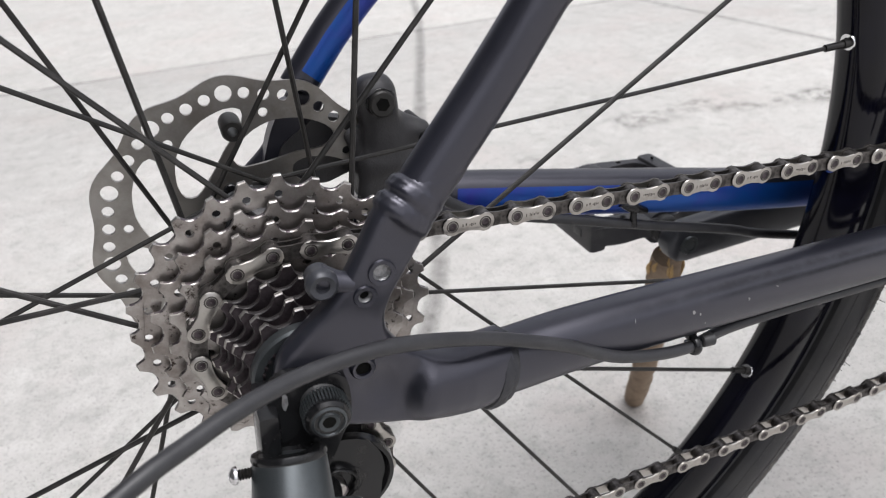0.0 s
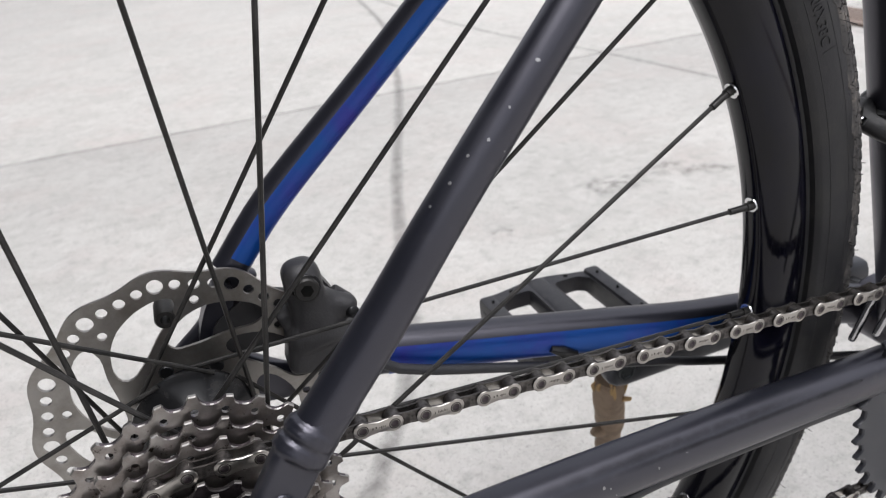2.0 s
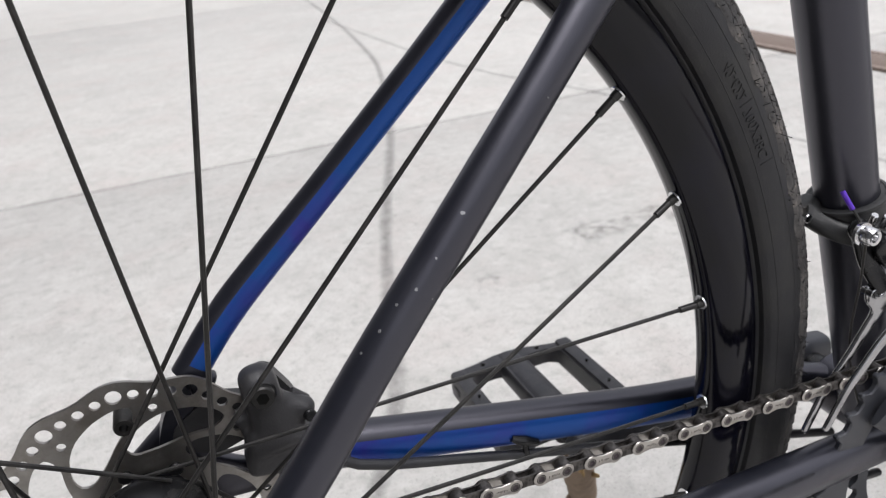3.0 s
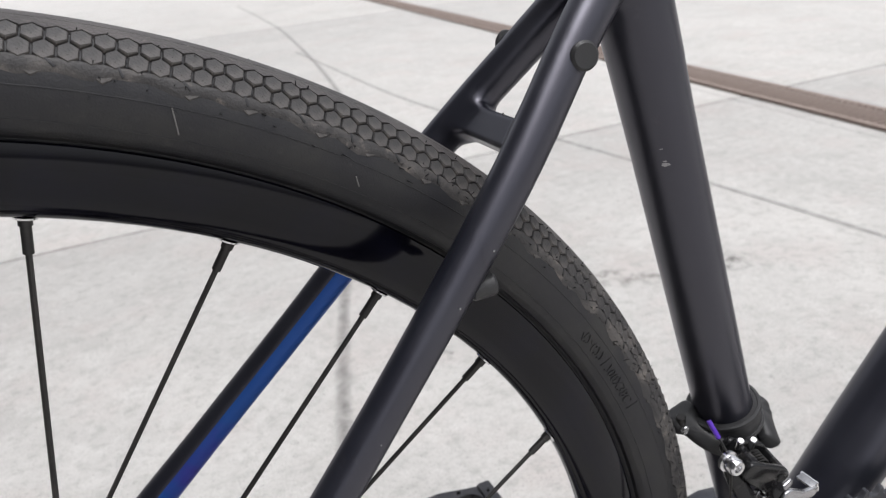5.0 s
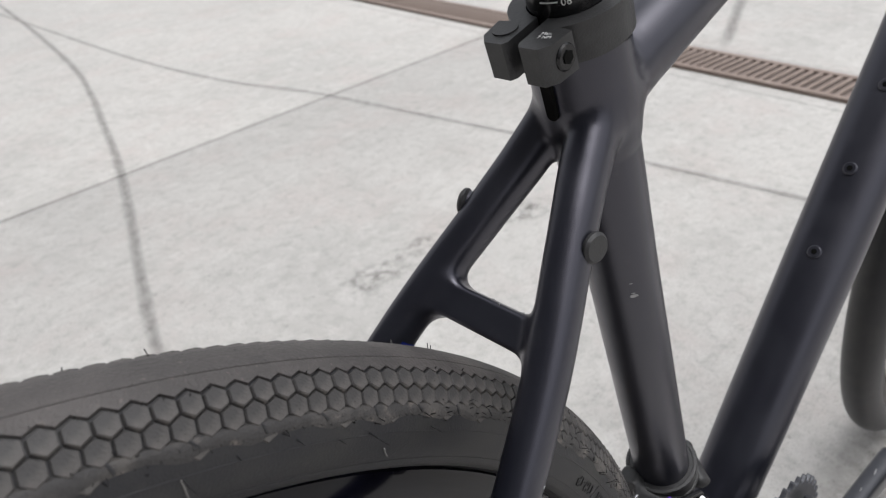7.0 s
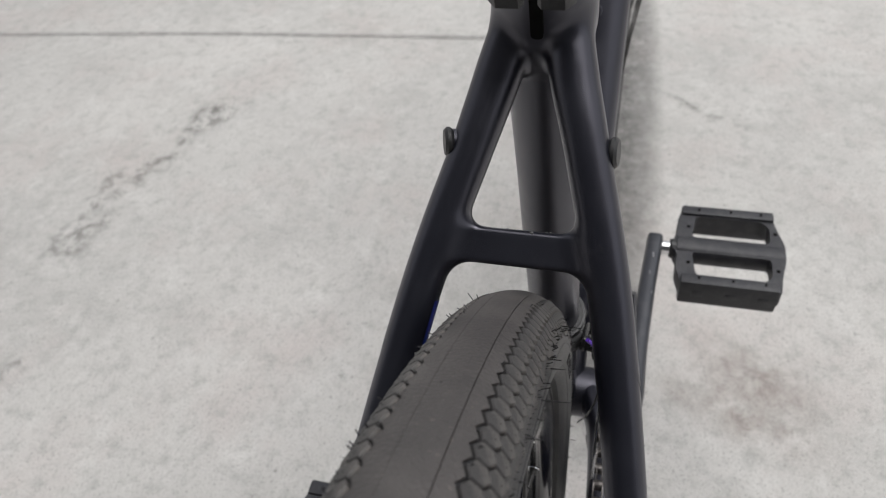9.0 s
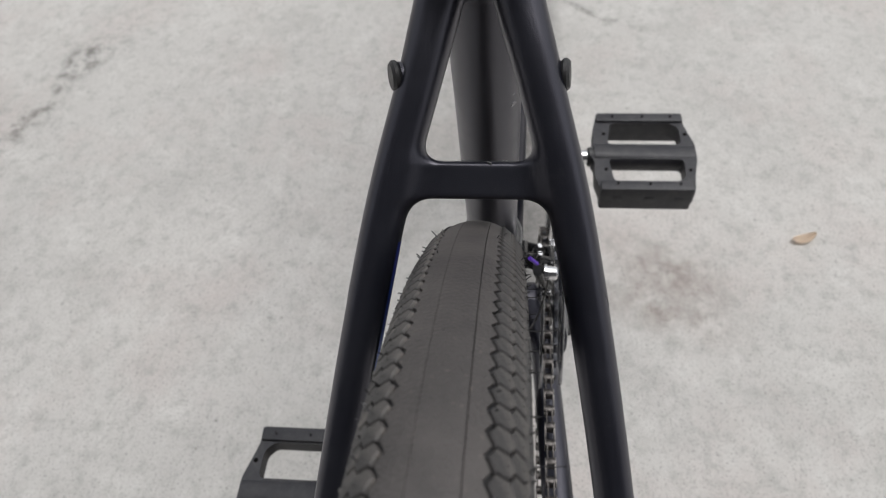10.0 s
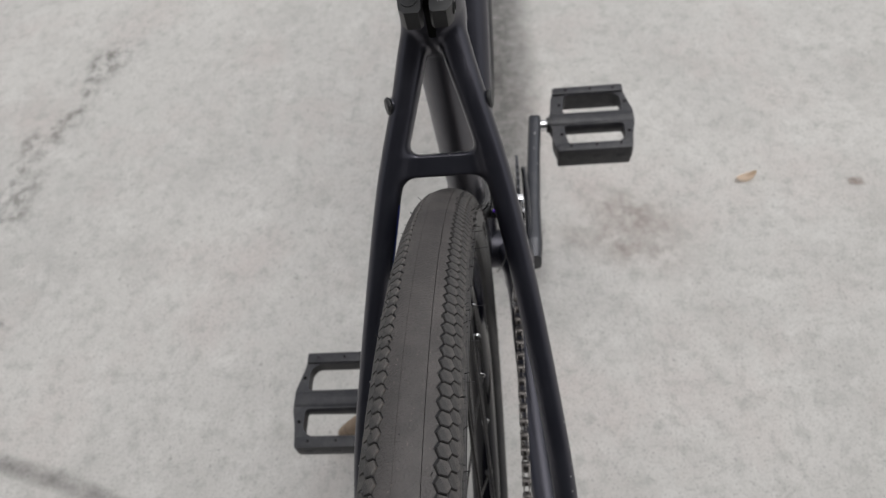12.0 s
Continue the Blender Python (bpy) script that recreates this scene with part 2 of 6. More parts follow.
def sweep(points, radii, segs=20, step=0.01, side=(0, 1, 0), caps=True, arc=None, bm=None, power=2.0):
    """A tube along a smooth curve; radii: one pair (along side, across) or one for each point; arc: only that part of the section (degrees)."""
    bm = bm or bmesh.new()
    pts = spline(points, step)
    given = [Vector(q) for q in points]
    radii = radii if isinstance(radii, list) else [radii] * len(given)
    along = [0.0]
    for a, b in zip(given, given[1:]):
        along.append(along[-1] + (b - a).length)
    total, run, rings = along[-1], 0.0, []
    lengths = [0.0]
    for a, b in zip(pts, pts[1:]):
        lengths.append(lengths[-1] + (b - a).length)
    for i, c in enumerate(pts):
        s = lengths[i] / lengths[-1] * total
        ra = np.interp(s, along, [r[0] for r in radii])
        rb = np.interp(s, along, [r[1] for r in radii])
        d = (pts[min(i + 1, len(pts) - 1)] - pts[max(i - 1, 0)]).normalized()
        u = (Vector(side) - d * d.dot(Vector(side))).normalized()
        v = d.cross(u)
        lo, hi = arc or (0, 360)
        k = segs if arc is None else segs + 1
        ring = []
        for j in range(k):
            a = radians(lo + (hi - lo) * j / segs)
            ca, sa = math.cos(a), math.sin(a)
            ca, sa = math.copysign(abs(ca) ** (2 / power), ca), math.copysign(abs(sa) ** (2 / power), sa)
            ring.append(bm.verts.new(c + u * (ra * ca) + v * (rb * sa)))
        rings.append(ring)
    for a, b in zip(rings, rings[1:]):
        k = len(a)
        for j in range(k if arc is None else k - 1):
            bm.faces.new((a[j], a[(j + 1) % k], b[(j + 1) % k], b[j]))
    if caps and arc is None:
        bm.faces.new(rings[0][::-1])
        bm.faces.new(rings[-1])
    return bm


def rod(p0, p1, r, segs=16, bm=None, r1=None, bevel=0.0):
    """A straight round bar, with small chamfers when bevel is given."""
    bm = bm or bmesh.new()
    p0, p1 = Vector(p0), Vector(p1)
    d = (p1 - p0).normalized()
    u = d.orthogonal().normalized()
    v = d.cross(u)
    r1 = r if r1 is None else r1
    stations = [(p0, r), (p1, r1)]
    if bevel:
        stations = [(p0, r - bevel), (p0 + d * bevel, r), (p1 - d * bevel, r1), (p1, r1 - bevel)]
    rings = [[bm.verts.new(c + (u * math.cos(a) + v * math.sin(a)) * q) for a in [2 * math.pi * j / segs for j in range(segs)]] for c, q in stations]
    for a, b in zip(rings, rings[1:]):
        for j in range(segs):
            bm.faces.new((a[j], a[(j + 1) % segs], b[(j + 1) % segs], b[j]))
    bm.faces.new(rings[0][::-1])
    bm.faces.new(rings[-1])
    return bm


def lathe(profile, segs=96, centre=(0, 0, 0), closed=True, bm=None, wave=None):
    """Turns a profile of (radius, y) about the y axis through centre."""
    bm = bm or bmesh.new()
    c = Vector(centre)
    rings = []
    for i in range(segs):
        a = 2 * math.pi * i / segs
        rings.append([bm.verts.new(c + Vector((r * math.cos(a), y, r * math.sin(a)))) for r, y in profile])
    k = len(profile)
    for i in range(segs):
        a, b = rings[i], rings[(i + 1) % segs]
        for j in range(k if closed else k - 1):
            bm.faces.new((a[j], a[(j + 1) % k], b[(j + 1) % k], b[j]))
    return bm


def slab(loops, depth, bm=None, place=None, chamfer=0.0, edge=False, lip_bright=False):
    """A flat plate in x and z, of the given thickness about y = 0; loops: the outline, then its holes."""
    bm = bm or bmesh.new()
    place = place or Matrix.Identity(4)
    flat = [[Vector((x, z, 0)) for x, z in loop] for loop in loops]
    tris = tessellate_polygon(flat)
    pts = [q for loop in flat for q in loop]
    inset = [q if i >= len(flat[0]) else q * (1 - chamfer / max(q.length, 1e-6)) for i, q in enumerate(pts)] if chamfer else pts
    front = [bm.verts.new(place @ Vector((q.x, -depth / 2, q.y))) for q in inset]
    if chamfer:
        lip = [bm.verts.new(place @ Vector((q.x, -depth / 2 + chamfer * 0.8, q.y))) for q in flat[0]]
    back = [bm.verts.new(place @ Vector((q.x, depth / 2, q.y))) for q in pts]
    for a, b, c in tris:
        if len({a, b, c}) == 3:
            for vs in ((front[a], front[b], front[c]), (back[c], back[b], back[a])):
                if bm.faces.get(vs) is None:
                    bm.faces.new(vs)
    base = 0
    for loop in flat:
        k = len(loop)
        for j in range(k):
            a, b = base + j, base + (j + 1) % k
            if chamfer and base == 0:
                made = [bm.faces.new((front[a], front[b], lip[b], lip[a])), bm.faces.new((lip[a], lip[b], back[b], back[a]))]
            else:
                made = [bm.faces.new((front[a], front[b], back[b], back[a]))]
            if edge is not False and base == 0 and min(flat[0][a].length, flat[0][b].length) >= edge:
                for f in made:
                    f.material_index = 1
            elif edge is not False and base == 0:
                for f in made:
                    f.material_index = 2
                if lip_bright and j % 3:
                    made[0].material_index = 1
        base += k
    return bm


def ring_loop(cx, cz, r, k=16):
    return [(cx + r * math.cos(2 * math.pi * j / k), cz + r * math.sin(2 * math.pi * j / k)) for j in range(k)]


def block(size, bm=None, m=None, bevel=0.0):
    """A box with chamfered edges."""
    bm = bm or bmesh.new()
    made = bmesh.ops.create_cube(bm, size=1.0, matrix=(m or Matrix.Identity(4)) @ Matrix.Diagonal((*size, 1)))
    if bevel:
        edges = list({e for v in made["verts"] for e in v.link_edges})
        bmesh.ops.bevel(bm, geom=edges, offset=bevel, segments=2, affect="EDGES", profile=0.6)
    return bm


def rounded(loop, r, k=4):
    """Rounds the corners of an outline."""
    out, m = [], len(loop)
    for i in range(m):
        a, b, c = (Vector(loop[(i + j - 1) % m]) for j in range(3))
        q = min(r, (a - b).length * 0.45, (c - b).length * 0.45)
        p0, p1 = b + (a - b).normalized() * q, b + (c - b).normalized() * q
        for j in range(k + 1):
            t = j / k
            out.append(tuple((1 - t) ** 2 * p0 + 2 * t * (1 - t) * b + t * t * p1))
    return out


def weld_ring(centre, axis, ra, rb, r, segs=36):
    """A slightly lumpy bead round a tube; ra along y, rb across."""
    d = Vector(axis).normalized()
    u = (Vector((0, 1, 0)) - d * d.y).normalized()
    v = d.cross(u)
    bm, rings = bmesh.new(), []
    for i in range(segs):
        a = 2 * math.pi * i / segs
        c = Vector(centre) + u * (ra * math.cos(a)) + v * (rb * math.sin(a))
        o = (u * math.cos(a) + v * math.sin(a))
        q = r * (1 + 0.10 * (i % 2) + 0.12 * noise.noise(Vector((i * 0.9, 0, 0))))
        rings.append([bm.verts.new(c + o * (q * 0.7 * math.cos(b)) + d * (q * math.sin(b))) for b in [2 * math.pi * j / 8 for j in range(8)]])
    for i in range(segs):
        a, b = rings[i], rings[(i + 1) % segs]
        for j in range(8):
            bm.faces.new((a[j], a[(j + 1) % 8], b[(j + 1) % 8], b[j]))
    return bm



def tube_field(points, radii, power=2.0, ends=(0.001, 0.001)):
    """The signed distance to a swept tube, as a function of many points; ends: how far its two ends round out."""
    pts = np.array(spline(points, 0.004))
    given = np.array([tuple(p) for p in points])
    radii = radii if isinstance(radii, list) else [radii] * len(given)
    along = np.concatenate([[0], np.cumsum(np.linalg.norm(np.diff(given, axis=0), axis=1))])
    run = np.concatenate([[0], np.cumsum(np.linalg.norm(np.diff(pts, axis=0), axis=1))])

    def distance(p):
        best, at = np.full(len(p), 1e9), np.zeros(len(p))
        mid, reach = p.mean(0), np.linalg.norm(p.max(0) - p.min(0)) / 2 + 0.03
        for i in range(len(pts) - 1):
            if np.linalg.norm(pts[i] - mid) > reach:
                continue
            d = pts[i + 1] - pts[i]
            t = np.clip((p - pts[i]) @ d / (d @ d), 0, 1)
            w = p - pts[i] - t[:, None] * d
            q = np.einsum("ij,ij->i", w, w)
            take = q < best
            best[take], at[take] = q[take], (run[i] + t * (run[i + 1] - run[i]))[take]
        c = np.stack([np.interp(at, run, pts[:, j]) for j in range(3)], 1)
        h = 0.004
        d = np.stack([np.interp(at + h, run, pts[:, j]) - np.interp(at - h, run, pts[:, j]) for j in range(3)], 1)
        d /= np.linalg.norm(d, axis=1)[:, None]
        u = np.array((0.0, 1.0, 0.0)) - d * d[:, 1:2]
        u /= np.linalg.norm(u, axis=1)[:, None]
        v = np.cross(d, u)
        w = p - c
        s_ = at / run[-1] * along[-1]
        ra, rb = (np.interp(s_, along, [r[j] for r in radii]) for j in (0, 1))
        e = np.einsum("ij,ij->i", w, d)
        e = np.where(at < run[-1] / 2, e / ends[0], e / ends[1])
        e = np.where((at <= 1e-9) | (at >= run[-1] - 1e-9), np.abs(e), 0)
        g = (np.abs(np.einsum("ij,ij->i", w, u) / ra) ** power + np.abs(np.einsum("ij,ij->i", w, v) / rb) ** power + e ** power) ** (1 / power)
        return (g - 1) * np.minimum(ra, rb)
    return distance


def box_field(m, half, r):
    """The signed distance to a box with rounded edges, in the frame m."""
    inv_ = np.array(m.inverted())

    def distance(p):
        q = np.abs(p @ inv_[:3, :3].T + inv_[:3, 3]) - (np.array(half) - r)
        return np.linalg.norm(np.maximum(q, 0), axis=1) + np.minimum(q.max(1), 0) - r
    return distance


def plate_field(loop, y, half, r):
    """The signed distance to a flat plate whose outline lies in x and z."""
    a = np.array(loop)
    b = np.roll(a, -1, 0)

    def distance(p):
        q = p[:, [0, 2]]
        d2, inside = np.full(len(q), 1e9), np.zeros(len(q), bool)
        for s_, e in zip(a, b):
            d, w = e - s_, q - s_
            t = np.clip(w @ d / (d @ d), 0, 1)
            d2 = np.minimum(d2, ((w - t[:, None] * d) ** 2).sum(1))
            if s_[1] != e[1]:
                inside ^= ((s_[1] > q[:, 1]) != (e[1] > q[:, 1])) & (q[:, 0] < d[0] * (q[:, 1] - s_[1]) / d[1] + s_[0])
        flat = np.sqrt(d2) * np.where(inside, -1, 1) + r
        deep = np.abs(p[:, 1] - y) - half + r
        return np.hypot(np.maximum(flat, 0), np.maximum(deep, 0)) + np.minimum(np.maximum(flat, deep), 0) - r
    return distance


def melt(a, b, k):
    """The union of two distances, with a fillet of about k between them."""
    h = np.maximum(k - np.abs(a - b), 0) / max(k, 1e-9)
    return np.minimum(a, b) - h * h * k / 4


def blended(name, distance, lo, hi, step):
    """The skin of a distance field inside a box (surface nets): castings and filled, sanded weld joints."""
    ax = [np.arange(a, b, step) for a, b in zip(lo, hi)]
    n = [len(a) for a in ax]
    grid = np.stack(np.meshgrid(*ax, indexing="ij"), -1).reshape(-1, 3)
    f = distance(grid).reshape(n)
    inside = f < 0
    total, count = np.zeros((n[0] - 1, n[1] - 1, n[2] - 1, 3)), np.zeros((n[0] - 1, n[1] - 1, n[2] - 1))
    corners = list(itertools.product((0, 1), repeat=3))
    for c in corners:
        for axis in range(3):
            if c[axis]:
                continue
            e = list(c)
            e[axis] = 1
            fa, fb = (f[q[0]:n[0] - 1 + q[0], q[1]:n[1] - 1 + q[1], q[2]:n[2] - 1 + q[2]] for q in (c, e))
            cut = (fa < 0) != (fb < 0)
            t = np.where(cut, fa / np.where(cut, fa - fb, 1), 0)
            for j in range(3):
                total[..., j] += np.where(cut, c[j] + (t if j == axis else 0), 0)
            count += cut
    live = count > 0
    index = np.full(live.shape, -1)
    index[live] = np.arange(live.sum())
    cell = np.stack(np.nonzero(live), 1)
    verts = np.array(lo) + step * (cell + total[live] / count[live][:, None])
    faces = []
    for axis in range(3):
        o1, o2 = [(1, 2), (2, 0), (0, 1)][axis]
        sl = [slice(0, n[j] - 1) if j == axis else slice(1, n[j] - 1) for j in range(3)]
        up = list(sl)
        up[axis] = slice(1, n[axis])
        a, b = inside[tuple(sl)], inside[tuple(up)]
        for flip, mask in ((False, a & ~b), (True, ~a & b)):
            at = np.stack(np.nonzero(mask), 1)
            at[:, o1] += 1
            at[:, o2] += 1
            quad = []
            for d1, d2 in ((1, 1), (0, 1), (0, 0), (1, 0)):
                q = at.copy()
                q[:, o1] -= d1
                q[:, o2] -= d2
                quad.append(index[q[:, 0], q[:, 1], q[:, 2]])
            quad = np.stack(quad[::-1] if flip else quad, 1)
            faces.append(quad[(quad >= 0).all(1)])
    mesh = bpy.data.meshes.new(name)
    mesh.from_pydata(verts.tolist(), [], np.concatenate(faces).tolist())
    for p in mesh.polygons:
        p.use_smooth = True
    return mesh


def skin(name, mesh, mat, parent, label=""):
    mesh.materials.append(mat)
    return part(name, mesh, mat, parent, label)


# ---------------------------------------------------------------- ground
def ground_sheet():
    """One sheet of concrete to the horizon, with tooled joints sunk into it."""
    def cuts(at):
        out = [-400, -60, -12, -4, -1]
        for c in at:
            out += [c - 0.010, c - 0.005, c + 0.005, c + 0.010]
        return sorted(out + [0.5, 4.0, 12, 60, 400])
    jx, jy = (6.2,), (-3.4, 1.84, 6.6)
    xs, ys = cuts(jx), cuts(jy)
    bm = bmesh.new()

    def deep(v, at):
        return any(abs(v - c) < 0.006 for c in at)
    grid = [[bm.verts.new((x, y, -0.004 if deep(x, jx) or deep(y, jy) else 0.0)) for y in ys] for x in xs]
    for i in range(len(xs) - 1):
        for j in range(len(ys) - 1):
            bm.faces.new((grid[i][j], grid[i + 1][j], grid[i + 1][j + 1], grid[i][j + 1]))
    ob = part("ground", bm, CONCRETE, None)
    return tagged(ob, "pale weathered concrete yard slab with tooled joints", "concrete ground", kind="structure")


ground = ground_sheet()
# unseen wall, added to block the western sky and darken reflections
ADDED_WALL = material("added_wall_dark_grey", (0.08, 0.08, 0.083), 0.9, 0, (0.11, 0.108, 0.105), 3, fine=0.5, fine_scale=60)
tagged(part("added_wall_west", block((0.3, 16.0, 12.0), m=pose(-3.35, 1.6, 6.0)), ADDED_WALL, None), "unseen dark grey wall added to darken reflections from behind the camera", "wall", kind="structure")


def ribbon(name, points, width, mat, label, parent=None, z=0.002, ragged=0.25, flat_end=False):
    """A thin mark along a curve on the slab; its density fades to both edges and ends."""
    span = math.dist(points[0], points[-1])
    pts = spline([(x, y, 0) for x, y in points], min(0.05, span / 12))
    mesh = bpy.data.meshes.new(name)
    verts, faces, dens = [], [], []
    across = (-1, -0.55, 0, 0.55, 1)
    for i, c in enumerate(pts):
        d = (pts[min(i + 1, len(pts) - 1)] - pts[max(i - 1, 0)]).normalized()
        u = Vector((-d.y, d.x, 0))
        w = width / 2 * (1 + ragged * noise.noise(c * 9))
        end = 1.0 if flat_end else min(1, i / 3, (len(pts) - 1 - i) / 3)
        for a in across:
            p = c + u * (w * a)
            verts.append((p.x, p.y, z))
            dens.append(end * (1 - abs(a)) ** 0.6 if abs(a) < 1 else 0.0)
    k = len(across)
    for i in range(len(pts) - 1):
        for j in range(k - 1):
            faces.append((i * k + j, i * k + j + 1, (i + 1) * k + j + 1, (i + 1) * k + j))
    mesh.from_pydata(verts, [], faces)
    mesh.attributes.new("wear", "FLOAT", "POINT").data.foreach_set("value", dens)
    mesh.materials.append(mat)
    ob = new(name, mesh)
    ob.visible_shadow = True
    return tagged(ob, label, "floor mark", kind="structure")


JOINT = stain("dirt_in_joint", (0.15, 0.14, 0.135), 25, 0.15, 0.6, 0.62)
ribbon("joint_dirt", [(-6, 1.84), (-2, 1.84), (2, 1.84), (6, 1.84)], 0.019, JOINT, "dark dirt line in the slab joint", z=-0.0005, ragged=0.15, flat_end=True)
ribbon("ground_mark", [(0.05, 0.22), (0.16, 0.37), (0.248, 0.54), (0.295, 0.70), (0.36, 0.92), (0.45, 1.2), (0.60, 1.62), (0.71, 1.95), (0.81, 2.3), (0.92, 2.7), (1.02, 3.15), (1.17, 4.16), (1.33, 5.5), (1.45, 6.8), (1.60, 9.8)], 0.034, SKID,
       "faint dark rubber tyre mark curving over the concrete")
# a broad, darker band on the slab along the bicycle's line
ribbon("ground_mark", [(0.50, -0.025), (0.8, -0.028), (1.2, -0.030), (1.55, -0.018), (1.95, 0.004), (2.0, 0.006)], 0.150, DARK_BAND,
       "broad soft dark grey band on the concrete under the bicycle", ragged=0.10)
ribbon("ground_mark", [(1.20, 4.9), (1.205, 4.3), (1.22, 3.04), (1.28, 2.35), (1.38, 1.92), (1.452, 1.36), (1.498, 0.97), (1.548, 0.37), (1.575, -0.05)], 0.024, SKID, "thin dark rubber tyre mark crossing the slab joint")
ribbon("ground_mark", [(2.40, 0.98), (2.53, 1.03), (2.83, 1.15), (3.27, 1.33), (3.67, 1.57), (4.1, 1.9)], 0.05, SKID, "wide faint rubber tyre mark beyond the drain")
ribbon("damp_stain", [(0.72, 0.86), (0.78, 0.88), (0.84, 0.89), (0.92, 0.876), (0.98, 0.835), (1.07, 0.81), (1.15, 0.807), (1.25, 0.737), (1.30, 0.71)], 0.075, GRIME,
       "dark blotchy stain streak on the concrete", ragged=1.3, z=0.0025)
ribbon("damp_stain", [(0.70, 0.84), (0.77, 0.87), (0.84, 0.84), (0.88, 0.85)], 0.13, GRIME, "dark blotchy stain on the concrete", ragged=0.9, z=0.003)
ribbon("damp_stain", [(1.10, 0.83), (1.17, 0.80), (1.23, 0.82)], 0.09, GRIME, "dark blotchy stain on the concrete", ragged=0.9, z=0.0035)
ribbon("damp_stain", [(0.58, -0.19), (0.67, -0.22), (0.76, -0.24)], 0.25, BROWN, "soft brown stain on the concrete", ragged=0.8, z=0.003)
ribbon("damp_stain", [(1.39, -0.08), (1.355, -0.12), (1.31, -0.17), (1.29, -0.22), (1.24, -0.28)], 0.02, GRIME, "thin row of dark spots on the concrete", ragged=1.6, z=0.003)
ribbon("damp_stain", [(0.47, 0.785), (0.506, 0.784), (0.54, 0.79)], 0.04, GRIME, "small dark spot on the concrete", ragged=0.9, z=0.003)
ribbon("damp_stain", [(0.730, -0.594), (0.741, -0.595), (0.752, -0.594)], 0.026, RUSTY, "small round dark spot on the concrete", ragged=0.5, z=0.003)


def drain():
    """A channel drain with a cast grate along the yard."""
    a, b = Vector((2.0, -1.9, 0)), Vector((3.0566, 10.13, 0))
    d = (b - a).normalized()
    u = Vector((d.y, -d.x, 0))
    top = tagged(new("drain_channel"), "rusty brown cast iron channel drain grate set in the concrete", "drain grate")
    m = Matrix(((u.x, d.x, 0, a.x), (u.y, d.y, 0, a.y), (0, 0, 1, 0), (0, 0, 0, 1)))
    top.matrix_basis = m
    length = (b - a).length
    # flat sheet coloured dark for the shade between the slats
    part("channel", block((0.15, length, 0.003), m=pose(0, length / 2, 0.0025)), CHANNEL_SHADE, top, "flat dark brown sheet, the open channel's shade painted in")
    for s in (-1, 1):
        part("rail", block((0.022, length, 0.012), m=pose(s * 0.082, length / 2, 0.007), bevel=0.002), RUST, top)
    slat = to_mesh("slat", block((0.146, 0.013, 0.006), bevel=0.001), RUST)
    for i in range(int(length / 0.028)):
        part("slat", slat, RUST, top, m=pose(0, 0.014 + i * 0.028, 0.0085))
    return top


drain()
for off in (-0.155, 0.135):  # edges of the concrete collar cast round the drain
    ribbon("collar_joint", [(2.0 + off, -1.9), (2.176 + off, 0.1), (2.351 + off, 2.1), (2.65 + off, 5.5), (3.056 + off, 10.1)], 0.012, CRACK, "thin dirty joint along the drain", ragged=0.3, flat_end=True)


def dry_leaf():
    bm = bmesh.new()
    rows = []
    for i in range(9):
        t = i / 8
        w = 0.011 * math.sin(math.pi * min(1, t * 0.97 + 0.03)) ** 0.7
        rows.append([bm.verts.new((0.05 * (t - 0.5), w * s, 0.006 + 0.010 * (2 * t - 1) ** 2 + 0.006 * abs(s) * (1 - t))) for s in (-1, -0.5, 0, 0.5, 1)])
    for a, b in zip(rows, rows[1:]):
        for j in range(4):
            bm.faces.new((a[j], a[j + 1], b[j + 1], b[j]))
    bmesh.ops.solidify(bm, geom=list(bm.faces), thickness=0.0006)
    ob = part("fallen_leaf", bm, LEAFMAT, None, m=pose(0.759, -0.426, -0.003, 0, 0, 105) @ Matrix.Scale(0.72, 4))
    return tagged(ob, "small curled tan dry leaf lying on the concrete", "leaf")


dry_leaf()

# ---------------------------------------------------------------- bicycle
bicycle = tagged(new("bicycle"), "matte black city bicycle with blue stay accents propped upright on concrete", "bicycle")
bicycle.matrix_basis = LEAN
HUB = Vector((0, 0, 0.349))
BB = Vector((0.43, 0, 0.282))
FRONT = Vector((1.100, 0, 0.349))

# --- frame
ST = lambda z: Vector((0.4227 - (z - 0.282) * 0.281, 0, z))
part("seat_tube", sweep([ST(0.285), ST(0.45), ST(0.60), ST(0.68), ST(0.690)], [(0.0158, 0.0158)] * 3 + [(0.0165, 0.0165), (0.0172, 0.0172)], 32), PAINT, bicycle)
part("seat_tube_collar", sweep([ST(0.668), ST(0.682), ST(0.6925), ST(0.711)], [(0.0160, 0.0160), (0.0176, 0.0178), (0.0184, 0.0184), (0.0182, 0.0182)], 32, 0.004), PAINT, bicycle)
TT = [(0.306, 0, 0.684), (0.335, 0, 0.6945), (0.42, 0, 0.7255), (0.60, 0, 0.790), (0.845, 0, 0.874)]
part("top_tube", sweep(TT, [(0.0155, 0.0165), (0.0142, 0.0148), (0.0145, 0.0145), (0.0155, 0.016), (0.017, 0.018)], 32), PAINT, bicycle)
DT = [(0.43, 0, 0.282), (0.508, 0, 0.372), (0.594, 0, 0.471), (0.74, 0, 0.639), (0.868, 0, 0.786)]
down_tube = part("down_tube", sweep(DT, [(0.021, 0.021), (0.0235, 0.0225), (0.0250, 0.0235), (0.0260, 0.0240), (0.0235, 0.0225)], 32, power=2.2), PAINT, bicycle)
